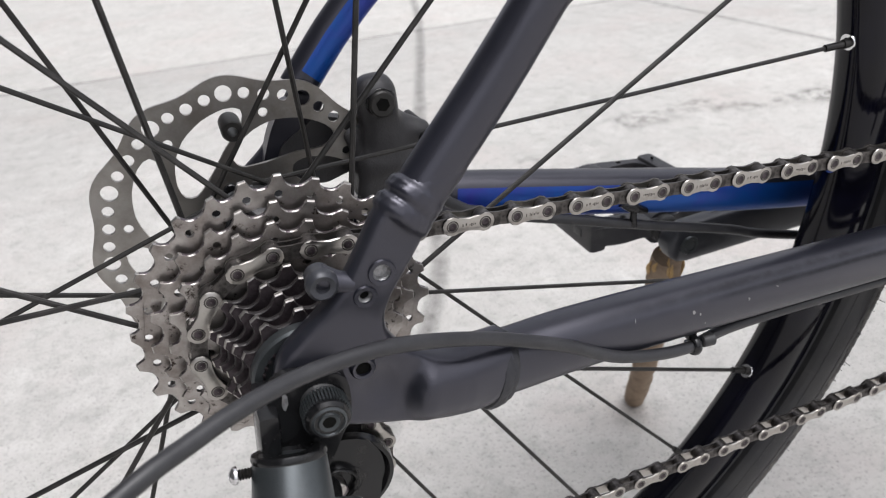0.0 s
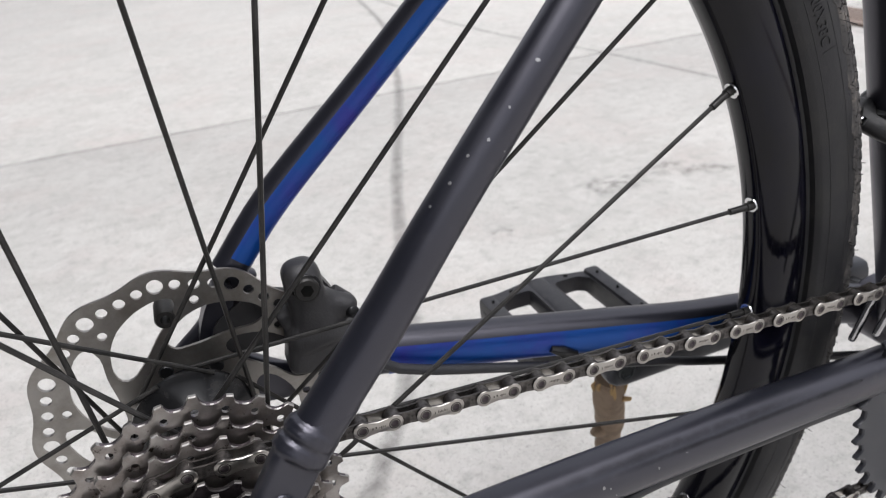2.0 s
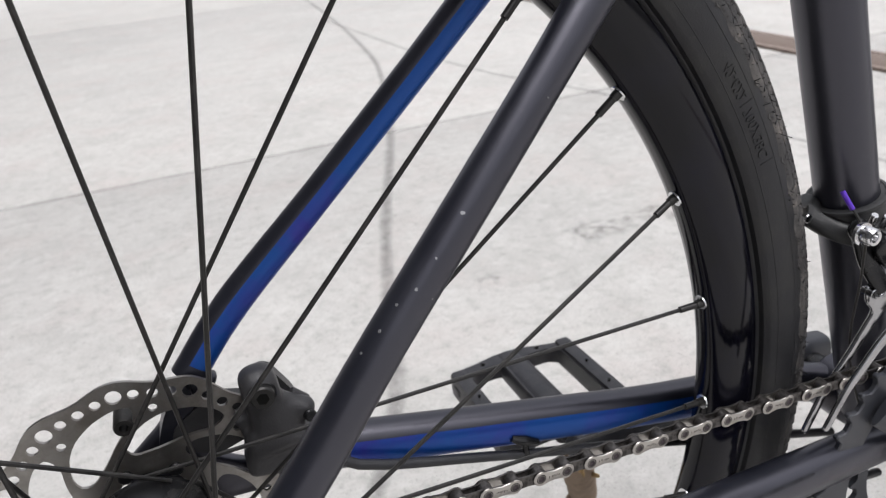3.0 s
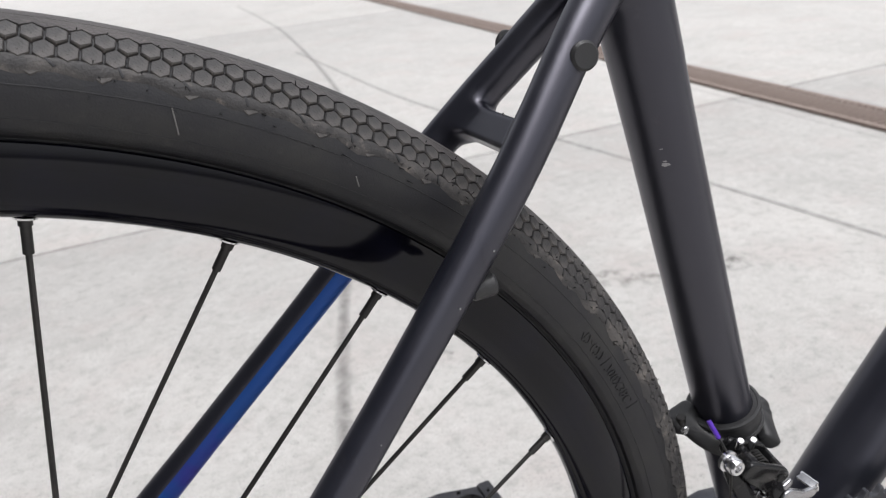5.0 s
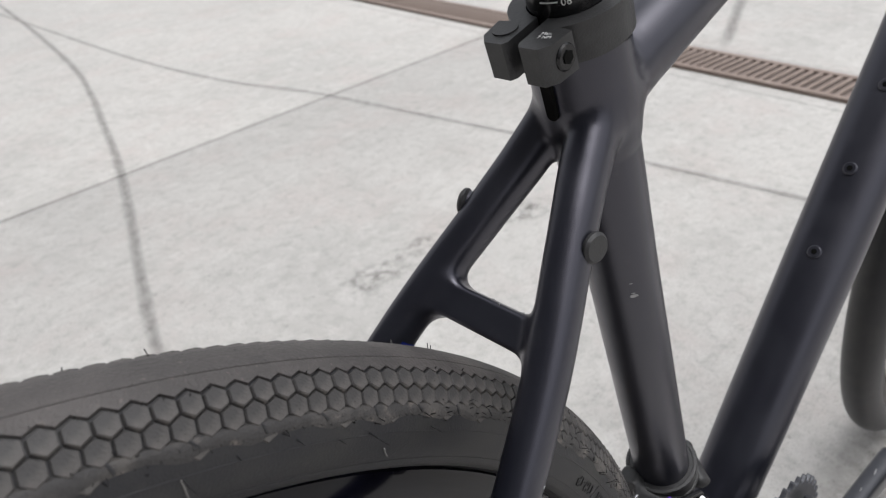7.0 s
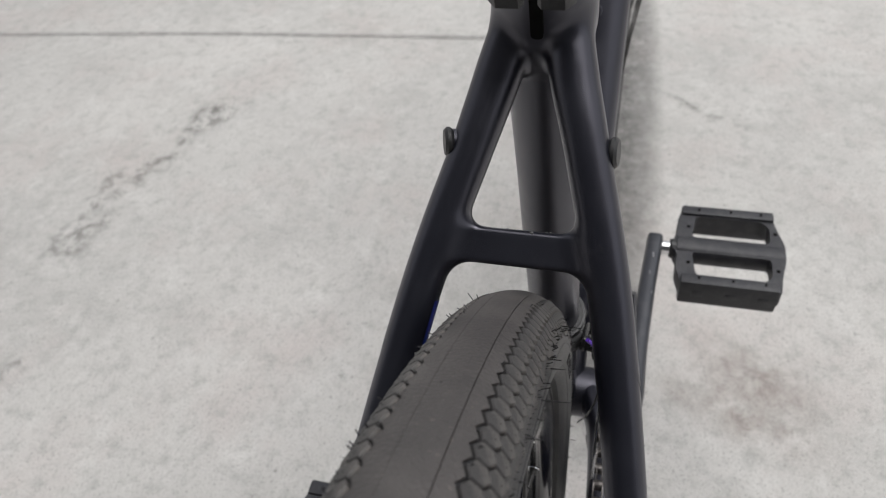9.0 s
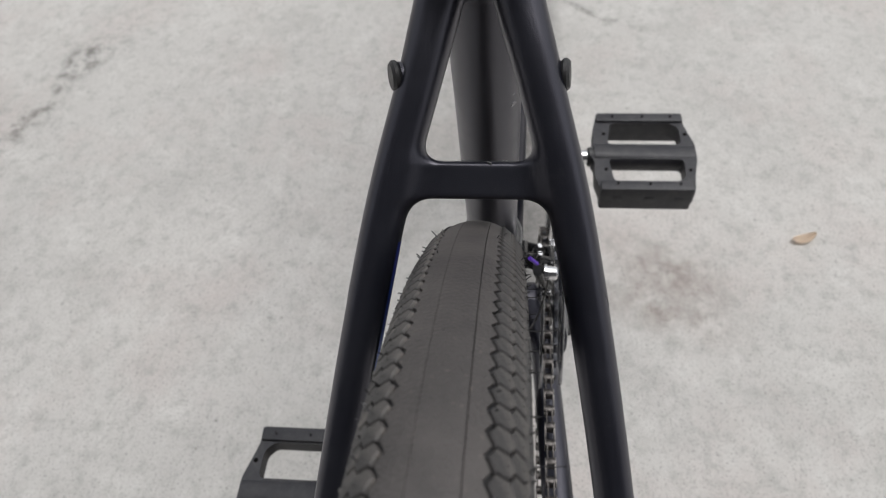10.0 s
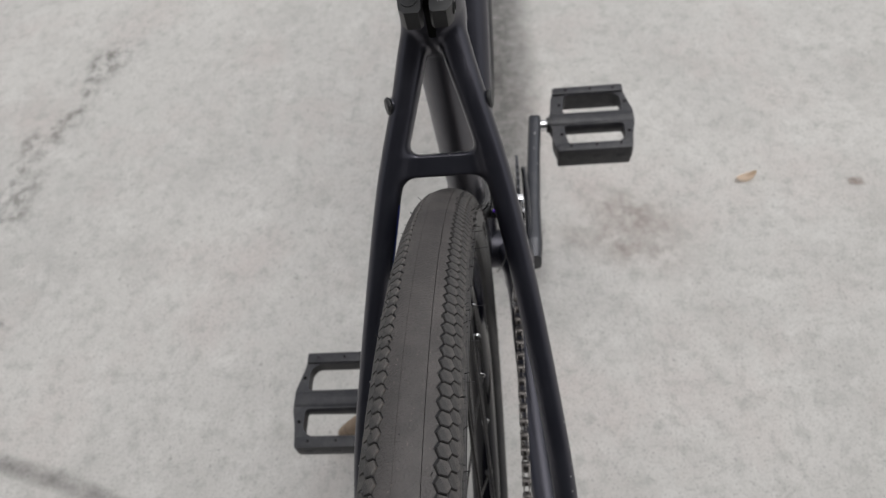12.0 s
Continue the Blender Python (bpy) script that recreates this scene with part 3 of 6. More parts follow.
part("head_tube", sweep([(0.888, 0, 0.735), (0.865, 0, 0.81), (0.832, 0, 0.915)], [(0.026, 0.026), (0.022, 0.022), (0.022, 0.022)], 32), PAINT, bicycle)
part("bottom_bracket_shell", rod((0.43, -0.036, 0.282), (0.43, 0.036, 0.282), 0.0215, 32, bevel=0.002), PAINT, bicycle)

# seat stays, dropout to seat tube: the right one, then the left one, which carries the caliper
SSRIGHT = [(0.036, -0.0695, 0.3990), (0.0686, -0.0657, 0.4342), (0.0991, -0.0645, 0.4719), (0.1694, -0.0512, 0.5446), (0.2318, -0.0355, 0.6091), (0.2701, -0.0209, 0.6514), (0.2902, -0.0129, 0.6716), (0.3130, -0.0060, 0.6950)]
SSL = [(0.0305, 0.0632, 0.4070), (0.0584, 0.0660, 0.4374), (0.1089, 0.0643, 0.4829), (0.1619, 0.0540, 0.5355), (0.2321, 0.0355, 0.6089), (0.2732, 0.0211, 0.6495), (0.2935, 0.0143, 0.6692), (0.3130, 0.0060, 0.6950)]
SSR = [(0.0074, 0.0084), (0.0076, 0.0083), (0.0074, 0.0076), (0.0073, 0.0075), (0.0076, 0.0083), (0.0079, 0.0087), (0.0087, 0.0093), (0.0085, 0.0093)]
CS = [(0.050, 0.0665, 0.331), (0.074, 0.062, 0.327), (0.10, 0.059, 0.3255), (0.154, 0.054, 0.320), (0.22, 0.0495, 0.313), (0.29, 0.0455, 0.305), (0.37, 0.040, 0.295), (0.42, 0.030, 0.285)]
CSR = [(0.0098, 0.0125), (0.0105, 0.0128), (0.0108, 0.0128), (0.0108, 0.0125), (0.0108, 0.0125), (0.0105, 0.0125), (0.0100, 0.013), (0.010, 0.014)]
CSRIGHT = [(0.050, -0.0665, 0.331), (0.074, -0.062, 0.327), (0.10, -0.059, 0.3255), (0.154, -0.054, 0.3205), (0.22, -0.0495, 0.3148), (0.29, -0.0455, 0.3092), (0.37, -0.040, 0.3015), (0.42, -0.030, 0.289)]
stays = {}
CSL = [(0.050, 0.0665, 0.343), (0.074, 0.0645, 0.341), (0.10, 0.062, 0.3385), (0.154, 0.056, 0.330), (0.22, 0.050, 0.3185), (0.29, 0.0455, 0.3055), *CS[6:]]
for s in (-1, 1):
    ss = SSL if s > 0 else SSRIGHT
    cs = CSL if s > 0 else CSRIGHT
    stays["ss", s] = part("seat_stay", sweep(ss, SSR, 28, power=2.2), PAINT, bicycle)
    stays["cs", s] = part("chain_stay", sweep(cs, CSR, 28, power=2.3), PAINT, bicycle)
    # rack boss plug on the upper stay, its head turned outwards and back
    p, d = Vector((0.2715, s * 0.0268, 0.6515)), Vector((-0.35 if s > 0 else -0.10, s * 0.93, 0.1)).normalized()
    plug = part("rack_boss", rod(p - d * 0.006, p + d * 0.0015, 0.0048, 24), PAINT, stays["ss", s])
    part("plug", rod(p + d * 0.0016, p + d * 0.0048, 0.0056, 24, bevel=0.001), PLASTIC, stays["ss", s], "black rubber plug")
# bridge between the seat stays, flared into both
part("bridge_hole", rod((0.2448, -0.002, 0.6200), (0.2434, -0.002, 0.6193), 0.0019, 16), HOLE_SHADE, bicycle, "small near-black disc, painted shade of a bolt hole")
POST_R = [(0.0158, 0.0158)] * 3 + [(0.0165, 0.0165), (0.0172, 0.0172)]
f_post, f_collar = tube_field([ST(0.285), ST(0.45), ST(0.60), ST(0.68), ST(0.690)], POST_R), tube_field([ST(0.664), ST(0.672), ST(0.682), ST(0.694), ST(0.716)], [(0.0158, 0.0158), (0.0176, 0.0178), (0.0188, 0.0190), (0.0188, 0.0188), (0.0184, 0.0184)])
f_top = tube_field(TT, [(0.0155, 0.0165), (0.0142, 0.0148), (0.0145, 0.0145), (0.0155, 0.016), (0.017, 0.018)])
f_right, f_left = tube_field(SSRIGHT, SSR, 2.2), tube_field(SSL, SSR, 2.2)


def cluster(p):
    d = np.minimum(f_post(p), f_collar(p))
    d = melt(d, melt(f_right(p), f_left(p), 0.005), 0.0042)
    return melt(d, f_top(p), 0.005) - 0.00012


skin("seat_lug", blended("seat_lug", cluster, (0.256, -0.030, 0.640), (0.350, 0.030, 0.7115), 0.0009), PAINT, bicycle, "filled and sanded joint of tubes and stays")
# fender boss on the inner side of the right stay
part("fender_boss", rod((0.2125, -0.0400, 0.5770), (0.2225, -0.0415, 0.5780), 0.0045, 20, bevel=0.001), PLASTIC, stays["ss", -1])

# --- rear dropouts
def chip(p, n, size, parent, mat=CHIP, long=1.0, turn=0.0):
    """A ragged flake lying just proud of a tube."""
    n = Vector(n).normalized()
    m = Matrix.Translation(p) @ n.to_track_quat("Z", "Y").to_matrix().to_4x4() @ Matrix.Rotation(radians(turn), 4, "Z")
    rnd = random.Random(str(p))
    ring = [(math.cos(a) * size * long * rnd.uniform(0.6, 1.1), math.sin(a) * size * rnd.uniform(0.6, 1.1)) for a in [2 * math.pi * j / 9 for j in range(9)]]
    bm = bmesh.new()
    low = [bm.verts.new(m @ Vector((x, y, -0.0006))) for x, y in ring]
    top = [bm.verts.new(m @ Vector((x * 0.9, y * 0.9, 0.00012))) for x, y in ring]
    bm.faces.new(top)
    for j in range(9):
        bm.faces.new((low[j], low[(j + 1) % 9], top[(j + 1) % 9], top[j]))
    return part("paint_chip", bm, mat, parent)


def pillow(loop, holes, depth, soft, place):
    """A plate like slab's, with its outline rounded over on both faces."""
    bm, k = bmesh.new(), len(loop)
    p = [Vector(q) for q in loop]
    turn = sum(a.x * b.y - b.x * a.y for a, b in zip(p, p[1:] + p[:1]))
    nrm = []
    for i in range(k):
        d = (p[(i + 1) % k] - p[i - 1]).normalized()
        nrm.append(Vector((-d.y, d.x)) * (1 if turn > 0 else -1))
    levels = [(soft, -depth / 2)] + [(soft * (1 - math.sin(radians(q))), -depth / 2 + soft * (1 - math.cos(radians(q)))) for q in (30, 60, 90)]
    levels += [(o, -y) for o, y in levels[::-1]]
    rings = [[bm.verts.new(place @ Vector((p[i].x + nrm[i].x * o, y, p[i].y + nrm[i].y * o))) for i in range(k)] for o, y in levels]
    for a, b in zip(rings, rings[1:]):
        for i in range(k):
            bm.faces.new((a[i], a[(i + 1) % k], b[(i + 1) % k], b[i]))
    flat = [[Vector((p[i].x + nrm[i].x * soft, p[i].y + nrm[i].y * soft, 0)) for i in range(k)]] + [[Vector((x, z, 0)) for x, z in h] for h in holes]
    tris = tessellate_polygon(flat)
    front, back = list(rings[0]), list(rings[-1])
    for h in holes:
        f = [bm.verts.new(place @ Vector((x, -depth / 2, z))) for x, z in h]
        g = [bm.verts.new(place @ Vector((x, depth / 2, z))) for x, z in h]
        for i in range(len(h)):
            bm.faces.new((f[i], f[(i + 1) % len(h)], g[(i + 1) % len(h)], g[i]))
        front += f
        back += g
    for a, b, c in tris:
        if len({a, b, c}) == 3:
            for vs in ((front[a], front[b], front[c]), (back[c], back[b], back[a])):
                if bm.faces.get(vs) is None:
                    bm.faces.new(vs)
    return bm


for s in (-1, 1):
    edge = rounded([(0.0284, 0.4066), (0.0231, 0.3976), (0.0163, 0.3866), (0.0096, 0.3785), (-0.0009, 0.3702), (-0.0085, 0.3639), (-0.0125, 0.3530), (-0.0090, 0.3404), (0.0091, 0.3300), (0.0280, 0.3245), (0.058, 0.3215), (0.070, 0.328),
                    (0.055, 0.3385), (0.0400, 0.3480), (0.0295, 0.3560), (0.0255, 0.3640), (0.0258, 0.3702), (0.0294, 0.3771), (0.0349, 0.3846), (0.0407, 0.3930), (0.0444, 0.3996)], 0.005)
    holes = [ring_loop(0.0263, 0.3858, 0.0029), ring_loop(0.0202, 0.3789, 0.0022), ring_loop(0, 0.349, 0.006, 20)]
    dz = Matrix.Translation((0, s * 0.0715, 0))
    bm = pillow(edge, holes, 0.009 if s > 0 else 0.004, 0.0030 if s > 0 else 0.0018, dz)
    drop = part("dropout", bm, PAINT, bicycle, angle=60)
    if s < 0:
        part("bolt_neck", sweep([(0.0078, -0.0715, 0.3870), (0.0125, -0.0725, 0.3848), (0.0175, -0.0730, 0.3830)], [(0.0042, 0.0044), (0.0036, 0.0036), (0.0034, 0.0032)], 16, 0.002), PAINT, drop)
        boss = part("eyelet_boss", lathe([(0.0026, -0.0750), (0.0026, -0.0776), (0.0036, -0.0780), (0.0042, -0.0772), (0.0044, -0.0750)], 28, (0.0160, 0, 0.3537)), PAINT, drop)
        part("boss_hole", rod((0.0160, -0.0758, 0.3537), (0.0160, -0.0764, 0.3537), 0.0026, 20), HOLE_SHADE, boss)
        part("guide_bolt", lathe([(0.0001, -0.0752), (0.0019, -0.0752), (0.0022, -0.0770), (0.0038, -0.0776), (0.0048, -0.0766), (0.0051, -0.0745), (0.0043, -0.0725), (0.0043, -0.0690), (0.0001, -0.0690)], 28, (0.0080, 0, 0.3864), closed=False), RINGMAT, drop, "black bolt with a hex socket")
        part("weld_bead", weld_ring((0.0640, -0.0645, 0.3278), (0.93, 0.15, -0.33), 0.0116, 0.0136, 0.0028, 48), WELD, drop)
        part("weld_bead", weld_ring((0.0664, -0.0640, 0.3275), (0.93, 0.15, -0.33), 0.0114, 0.0134, 0.0026, 44), WELD, drop)
        f_plate = plate_field(edge, -0.0715, 0.0042, 0.003)
        f_end = tube_field([(0.0380, -0.0708, 0.3352), (0.05, -0.0685, 0.3325), (0.0705, -0.0630, 0.3284)], [(0.0112, 0.0118), (0.0118, 0.0128), (0.0114, 0.0134)], 2.4, (0.009, 0.001))

        beads = [tube_field([(0.0340 + 0.0060 * k, -0.0708 + 0.0012 * k, 0.4000 + 0.0054 * k), (0.0358 + 0.0060 * k, -0.0704 + 0.0012 * k, 0.4016 + 0.0054 * k)], [(0.0078, 0.0086), (0.0078, 0.0086)], 2.2, (0.0022, 0.0022)) for k in (0.1, 0.9)]

        def forging(p):
            d = melt(f_plate(p), f_end(p), 0.0040)
            lumps = 0.0003 * np.sin(p[:, 0] * 1500 + p[:, 1] * 1400) * np.sin(p[:, 2] * 1300 - p[:, 1] * 900)
            weld = melt(beads[0](p), beads[1](p), 0.004) - lumps
            d = melt(d, melt(f_right(p), weld, 0.0028), 0.0030) - 0.0002 + 0.0008 * np.clip((p[:, 2] - 0.4105) / 0.004, 0, 1)
            q = (p - np.array((0.0208, -0.0800, 0.3440))) / np.array((0.0092, 0.0066, 0.0105))
            d = -melt(-d, (np.sqrt((q * q).sum(1)) - 1) * 0.0066, 0.0022)  # the hollow behind the axle
            for x, z, r in ((0.0263, 0.3858, 0.0032), (0.0202, 0.3789, 0.0025), (0.0160, 0.3537, 0.0030)):
                d = np.maximum(d, r - np.hypot(p[:, 0] - x, p[:, 2] - z))
            return d
        skin("stay_end", blended("stay_end", forging, (-0.016, -0.088, 0.312), (0.0705, -0.055, 0.4150), 0.0009), PAINT, drop, "smooth forged stay end")
        for x, z, r in ((0.0263, 0.3858, 0.0042), (0.0202, 0.3789, 0.0035)):
            part("eyelet_rim", lathe([(r - 0.0013, -0.0764), (r, -0.0766), (r + 0.0004, -0.0757), (r - 0.0013, -0.0750)], 20, (x, 0, z)), PAINT, drop)
            part("thread", lathe([(r - 0.0014, -0.0758), (r - 0.0020, -0.0750), (r - 0.0020, -0.0675), (r - 0.0013, -0.0675)], 20, (x, 0, z)), CHIP, drop, "bare metal thread")
            part("hole_bottom", rod((x, -0.0742, z), (x, -0.0730, z), r - 0.0013, 20), CHIP if r > 0.004 else HOLE_SHADE, drop)
        chip((-0.0101, -0.0821, 0.3535), (0, -1, 0), 0.0014, drop, long=2.6, turn=80)
        part("derailleur_hanger", slab([rounded([(-0.012, 0.362), (0.010, 0.358), (0.010, 0.343), (-0.002, 0.320), (-0.015, 0.320), (-0.019, 0.345)], 0.006)], 0.006,
                                       place=Matrix.Translation((0, -0.079, 0))), GLOSS, drop)

# the bridge between the seat stays: flat across, with broad fillets into both stays
plane = Matrix(((0, 0.741, 0.671, 0.2494), (1, 0, 0, 0), (0, -0.671, 0.741, 0.6216), (0, 0, 0, 1)))
f_bar = box_field(plane, (0.0268, 0.0055, 0.0066), 0.0016)
skin("stay_bridge", blended("stay_bridge", lambda p: melt(np.minimum(f_right(p), f_left(p)), f_bar(p), 0.0085) - 0.00012, (0.215, -0.050, 0.588), (0.284, 0.050, 0.655), 0.0009), PAINT, bicycle, "flat bridge welded between the stays")

for x, y, size, long in ((-0.0085, 0.0054, 0.0006, 1.6), (-0.0100, 0.0052, 0.0004, 2.5), (0.0060, 0.0054, 0.0004, 2.2), (-0.0040, -0.0054, 0.0004, 3.0)):  # paint knocked off the bridge's edges
    chip(plane @ Vector((x, y, 0.0066)), plane.to_3x3() @ Vector((0, math.copysign(0.6, y), 0.8)), size, bicycle, long=long, turn=x * 9000)

# --- wheel parts shared by front and rear
SPOKES, PHASE, NIP_R = 28, radians(10.42), 0.2886
RIM_OFFSET = 0.0019  # asymmetric rim: the spoke bed lies off its middle


TYRE_C, TYRE_S = 0.3310, 0.0208  # the tyre's section: centre radius and half width


def tyre_section():
    """The tyre's section as (radius, y), bead to bead, with moulding lines on the sidewalls."""
    body = []
    for i in range(65):
        q = -124 + 248 * i / 64
        a = radians(q)
        r = TYRE_S
        body.append((TYRE_C + r * math.cos(a), (r - 0.0008) * math.sin(a)))
    return [(0.3110, -0.0096), (0.3158, -0.0098), (0.3172, -0.0112), (0.3176, -0.0142), *body, (0.3176, 0.0142), (0.3172, 0.0112), (0.3158, 0.0098), (0.3110, 0.0096)]


RIM_PROFILE = [(0.2902, -0.0070), (0.2892, -0.0050), (0.2889, -0.0020), (0.2890, 0.0020), (0.2900, 0.0060), (0.2925, 0.0090), (0.2965, 0.0111), (0.3015, 0.0122), (0.3075, 0.0124), (0.3125, 0.0120), (0.3146, 0.0115), (0.3152, 0.0108),
               (0.3150, 0.0098), (0.3090, 0.0092), (0.305, 0.0), (0.3090, -0.0092), (0.3150, -0.0098), (0.3152, -0.0108), (0.3146, -0.0115), (0.3125, -0.0120), (0.3075, -0.0124), (0.3020, -0.0121), (0.2972, -0.0111), (0.2932, -0.0093)]
tyre_mesh = to_mesh("tyre", lathe(tyre_section(), 220, closed=False), RUBBER, 25)
rim_mesh = to_mesh("rim", lathe(RIM_PROFILE, 180), RIM, 35)


def nipple_mesh():
    bm = rod((NIP_R - 0.0125, 0, 0), (NIP_R - 0.003, 0, 0), 0.0018, 10)
    rod((NIP_R - 0.003, 0, 0), (NIP_R + 0.001, 0, 0), 0.0023, 12, bm)
    return to_mesh("nipple", bm, SPOKE)


nipple = nipple_mesh()
eyelet = to_mesh("eyelet", lathe([(0.0023, -0.0004), (0.0040, -0.0004), (0.0042, 0.0003), (0.0023, 0.0006)], 16), CHROME)


def wheel(centre, flange_r, flange_l, right, left_side):
    """Rim, tyre, spokes laced three-cross, and nipples; returns rim and tyre."""
    at = Matrix.Translation(centre + Vector((0, RIM_OFFSET, 0)))
    tyre = part("tyre", tyre_mesh, RUBBER, bicycle, "black all-road tyre with hexagonal shoulder tread", at)
    rim = part("rim", rim_mesh, RIM, bicycle, "gloss black deep aluminium rim", at)
    for k in range(SPOKES):
        a = PHASE + 2 * math.pi * k / SPOKES
        turn = Matrix.Rotation(-a, 4, "Y")
        left = k % 2 == 0
        lead = 1 if (k if left else k + 1) % 4 == 0 else -1
        hole_r, cross = left_side if left else right
        h = a + lead * radians(cross)
        yf = flange_l if left else flange_r
        yf += 0.0022 * (1 if lead > 0 else -1)
        p0 = centre + Vector(((NIP_R - 0.004) * math.cos(a), 0, (NIP_R - 0.004) * math.sin(a)))
        p1 = centre + Vector((hole_r * math.cos(h), yf, hole_r * math.sin(h)))
        part("spoke", rod(p0, p1, 0.00108, 8), SPOKE, bicycle)
        d = (p1 - p0).normalized()
        aim = Matrix.Translation(p0 + d * -0.004) @ (-d).to_track_quat("X", "Y").to_matrix().to_4x4() @ Matrix.Translation((-NIP_R, 0, 0))
        part("nipple", nipple, SPOKE, rim, m=Matrix.Translation(-centre - Vector((0, RIM_OFFSET, 0))) @ aim)
        part("eyelet", eyelet, CHROME, rim, m=turn @ Matrix.Translation((0.2887, -RIM_OFFSET, 0)) @ Matrix.Rotation(radians(-90), 4, "Z"))
    return rim, tyre


def moulding_line(deg, lift=0.0003):
    """A fine raised line moulded round the sidewall."""
    w = radians(deg)
    c0, y0 = TYRE_C + (TYRE_S - 0.0001) * math.cos(w), (TYRE_S - 0.0009) * math.sin(w)
    return lathe([(c0 + lift * math.cos(b), y0 + lift * math.sin(b)) for b in [2 * math.pi * j / 6 for j in range(6)]], 200)


rear_rim, rear_tyre = wheel(HUB, -0.0240, 0.0345, (0.0240, 70), (0.0280, 77))
front_rim, front_tyre = wheel(FRONT, -0.034, 0.030, (0.0200, 77), (0.0200, 77))


for deg in (-84, 84, -112, 112):
    part("moulding_line", moulding_line(deg), RUBBER, rear_tyre)


def hub(centre, yr, yl, flange, barrel):
    prof = [(0.008, yr - 0.012), (0.016, yr - 0.012), (0.018, yr - 0.004), (flange - 0.001, yr - 0.002), (flange, yr - 0.001), (flange, yr + 0.001), (flange - 0.002, yr + 0.002), (0.017, yr + 0.006), (barrel, yr + 0.014),
            (barrel, yl - 0.014), (0.017, yl - 0.006), (flange - 0.002, yl - 0.002), (flange, yl - 0.001), (flange, yl + 0.001), (flange - 0.001, yl + 0.002), (0.020, yl + 0.004), (0.018, yl + 0.012), (0.008, yl + 0.014)]
    return part("hub", lathe(prof, 64, centre), GLOSS, bicycle, "glossy black hub shell")


hub(HUB, -0.0240, 0.0345, 0.0280, 0.013)
hub(FRONT, -0.034, 0.030, 0.0235, 0.011)
part("axle", rod((0, -0.068, 0.349), (0, 0.072, 0.349), 0.006, 20), GLOSS, bicycle)


# --- brake rotor
def rotor():
    outer, k = [], 12
    for i in range(144):
        a = 2 * math.pi * i / 144
        w = math.cos(12 * (a - radians(91.7)))
        r = 0.0698 + 0.0016 * w
        outer.append((r * math.cos(a), r * math.sin(a)))
    loops = [outer]
    for i in range(12):
        a0 = radians(91.7 + 30 * i)
        loops.append(ring_loop(0.0640 * math.cos(a0), 0.0640 * math.sin(a0), 0.0036, 14))
        for j, rr in ((1, 0.0632), (2, 0.0626), (3, 0.0632)):
            a = a0 + radians(7.5 * j)
            loops.append(ring_loop(rr * math.cos(a), rr * math.sin(a), 0.0025 if j != 2 else 0.0026, 12))
    for i in range(8):
        b = radians(45 * i - 2)
        win = []
        for r, a in ((0.0570, -2.5), (0.0580, 5), (0.0560, 16), (0.0524, 28), (0.0472, 38.5), (0.0400, 49.5), (0.0345, 54.5), (0.0300, 49), (0.0320, 29), (0.0410, 10), (0.0485, -1.5)):
            q = b + radians(a)
            win.append((r * math.cos(q), r * math.sin(q)))
        loops.append(rounded(win, 0.004, 2))
        loops.append(ring_loop(0.0547 * math.cos(b + radians(33.6)), 0.0547 * math.sin(b + radians(33.6)), 0.0021, 12))
    loops.append(ring_loop(0, 0, 0.019, 32))
    ob = part("brake_rotor", slab(loops, 0.0018, place=Matrix.Translation((0, 0.0527, 0.349))), ROTOR, bicycle, "drilled steel disc brake rotor", angle=30)
    for i in range(6):
        a = radians(60 * i + 50)
        c = Vector((0.0225 * math.cos(a), 0.0512, 0.349 + 0.0225 * math.sin(a)))
        part("rotor_bolt", rod(c, c - Vector((0, 0.0022, 0)), 0.0035, 12, bevel=0.0005), GLOSS, ob)
    return ob


rotor()


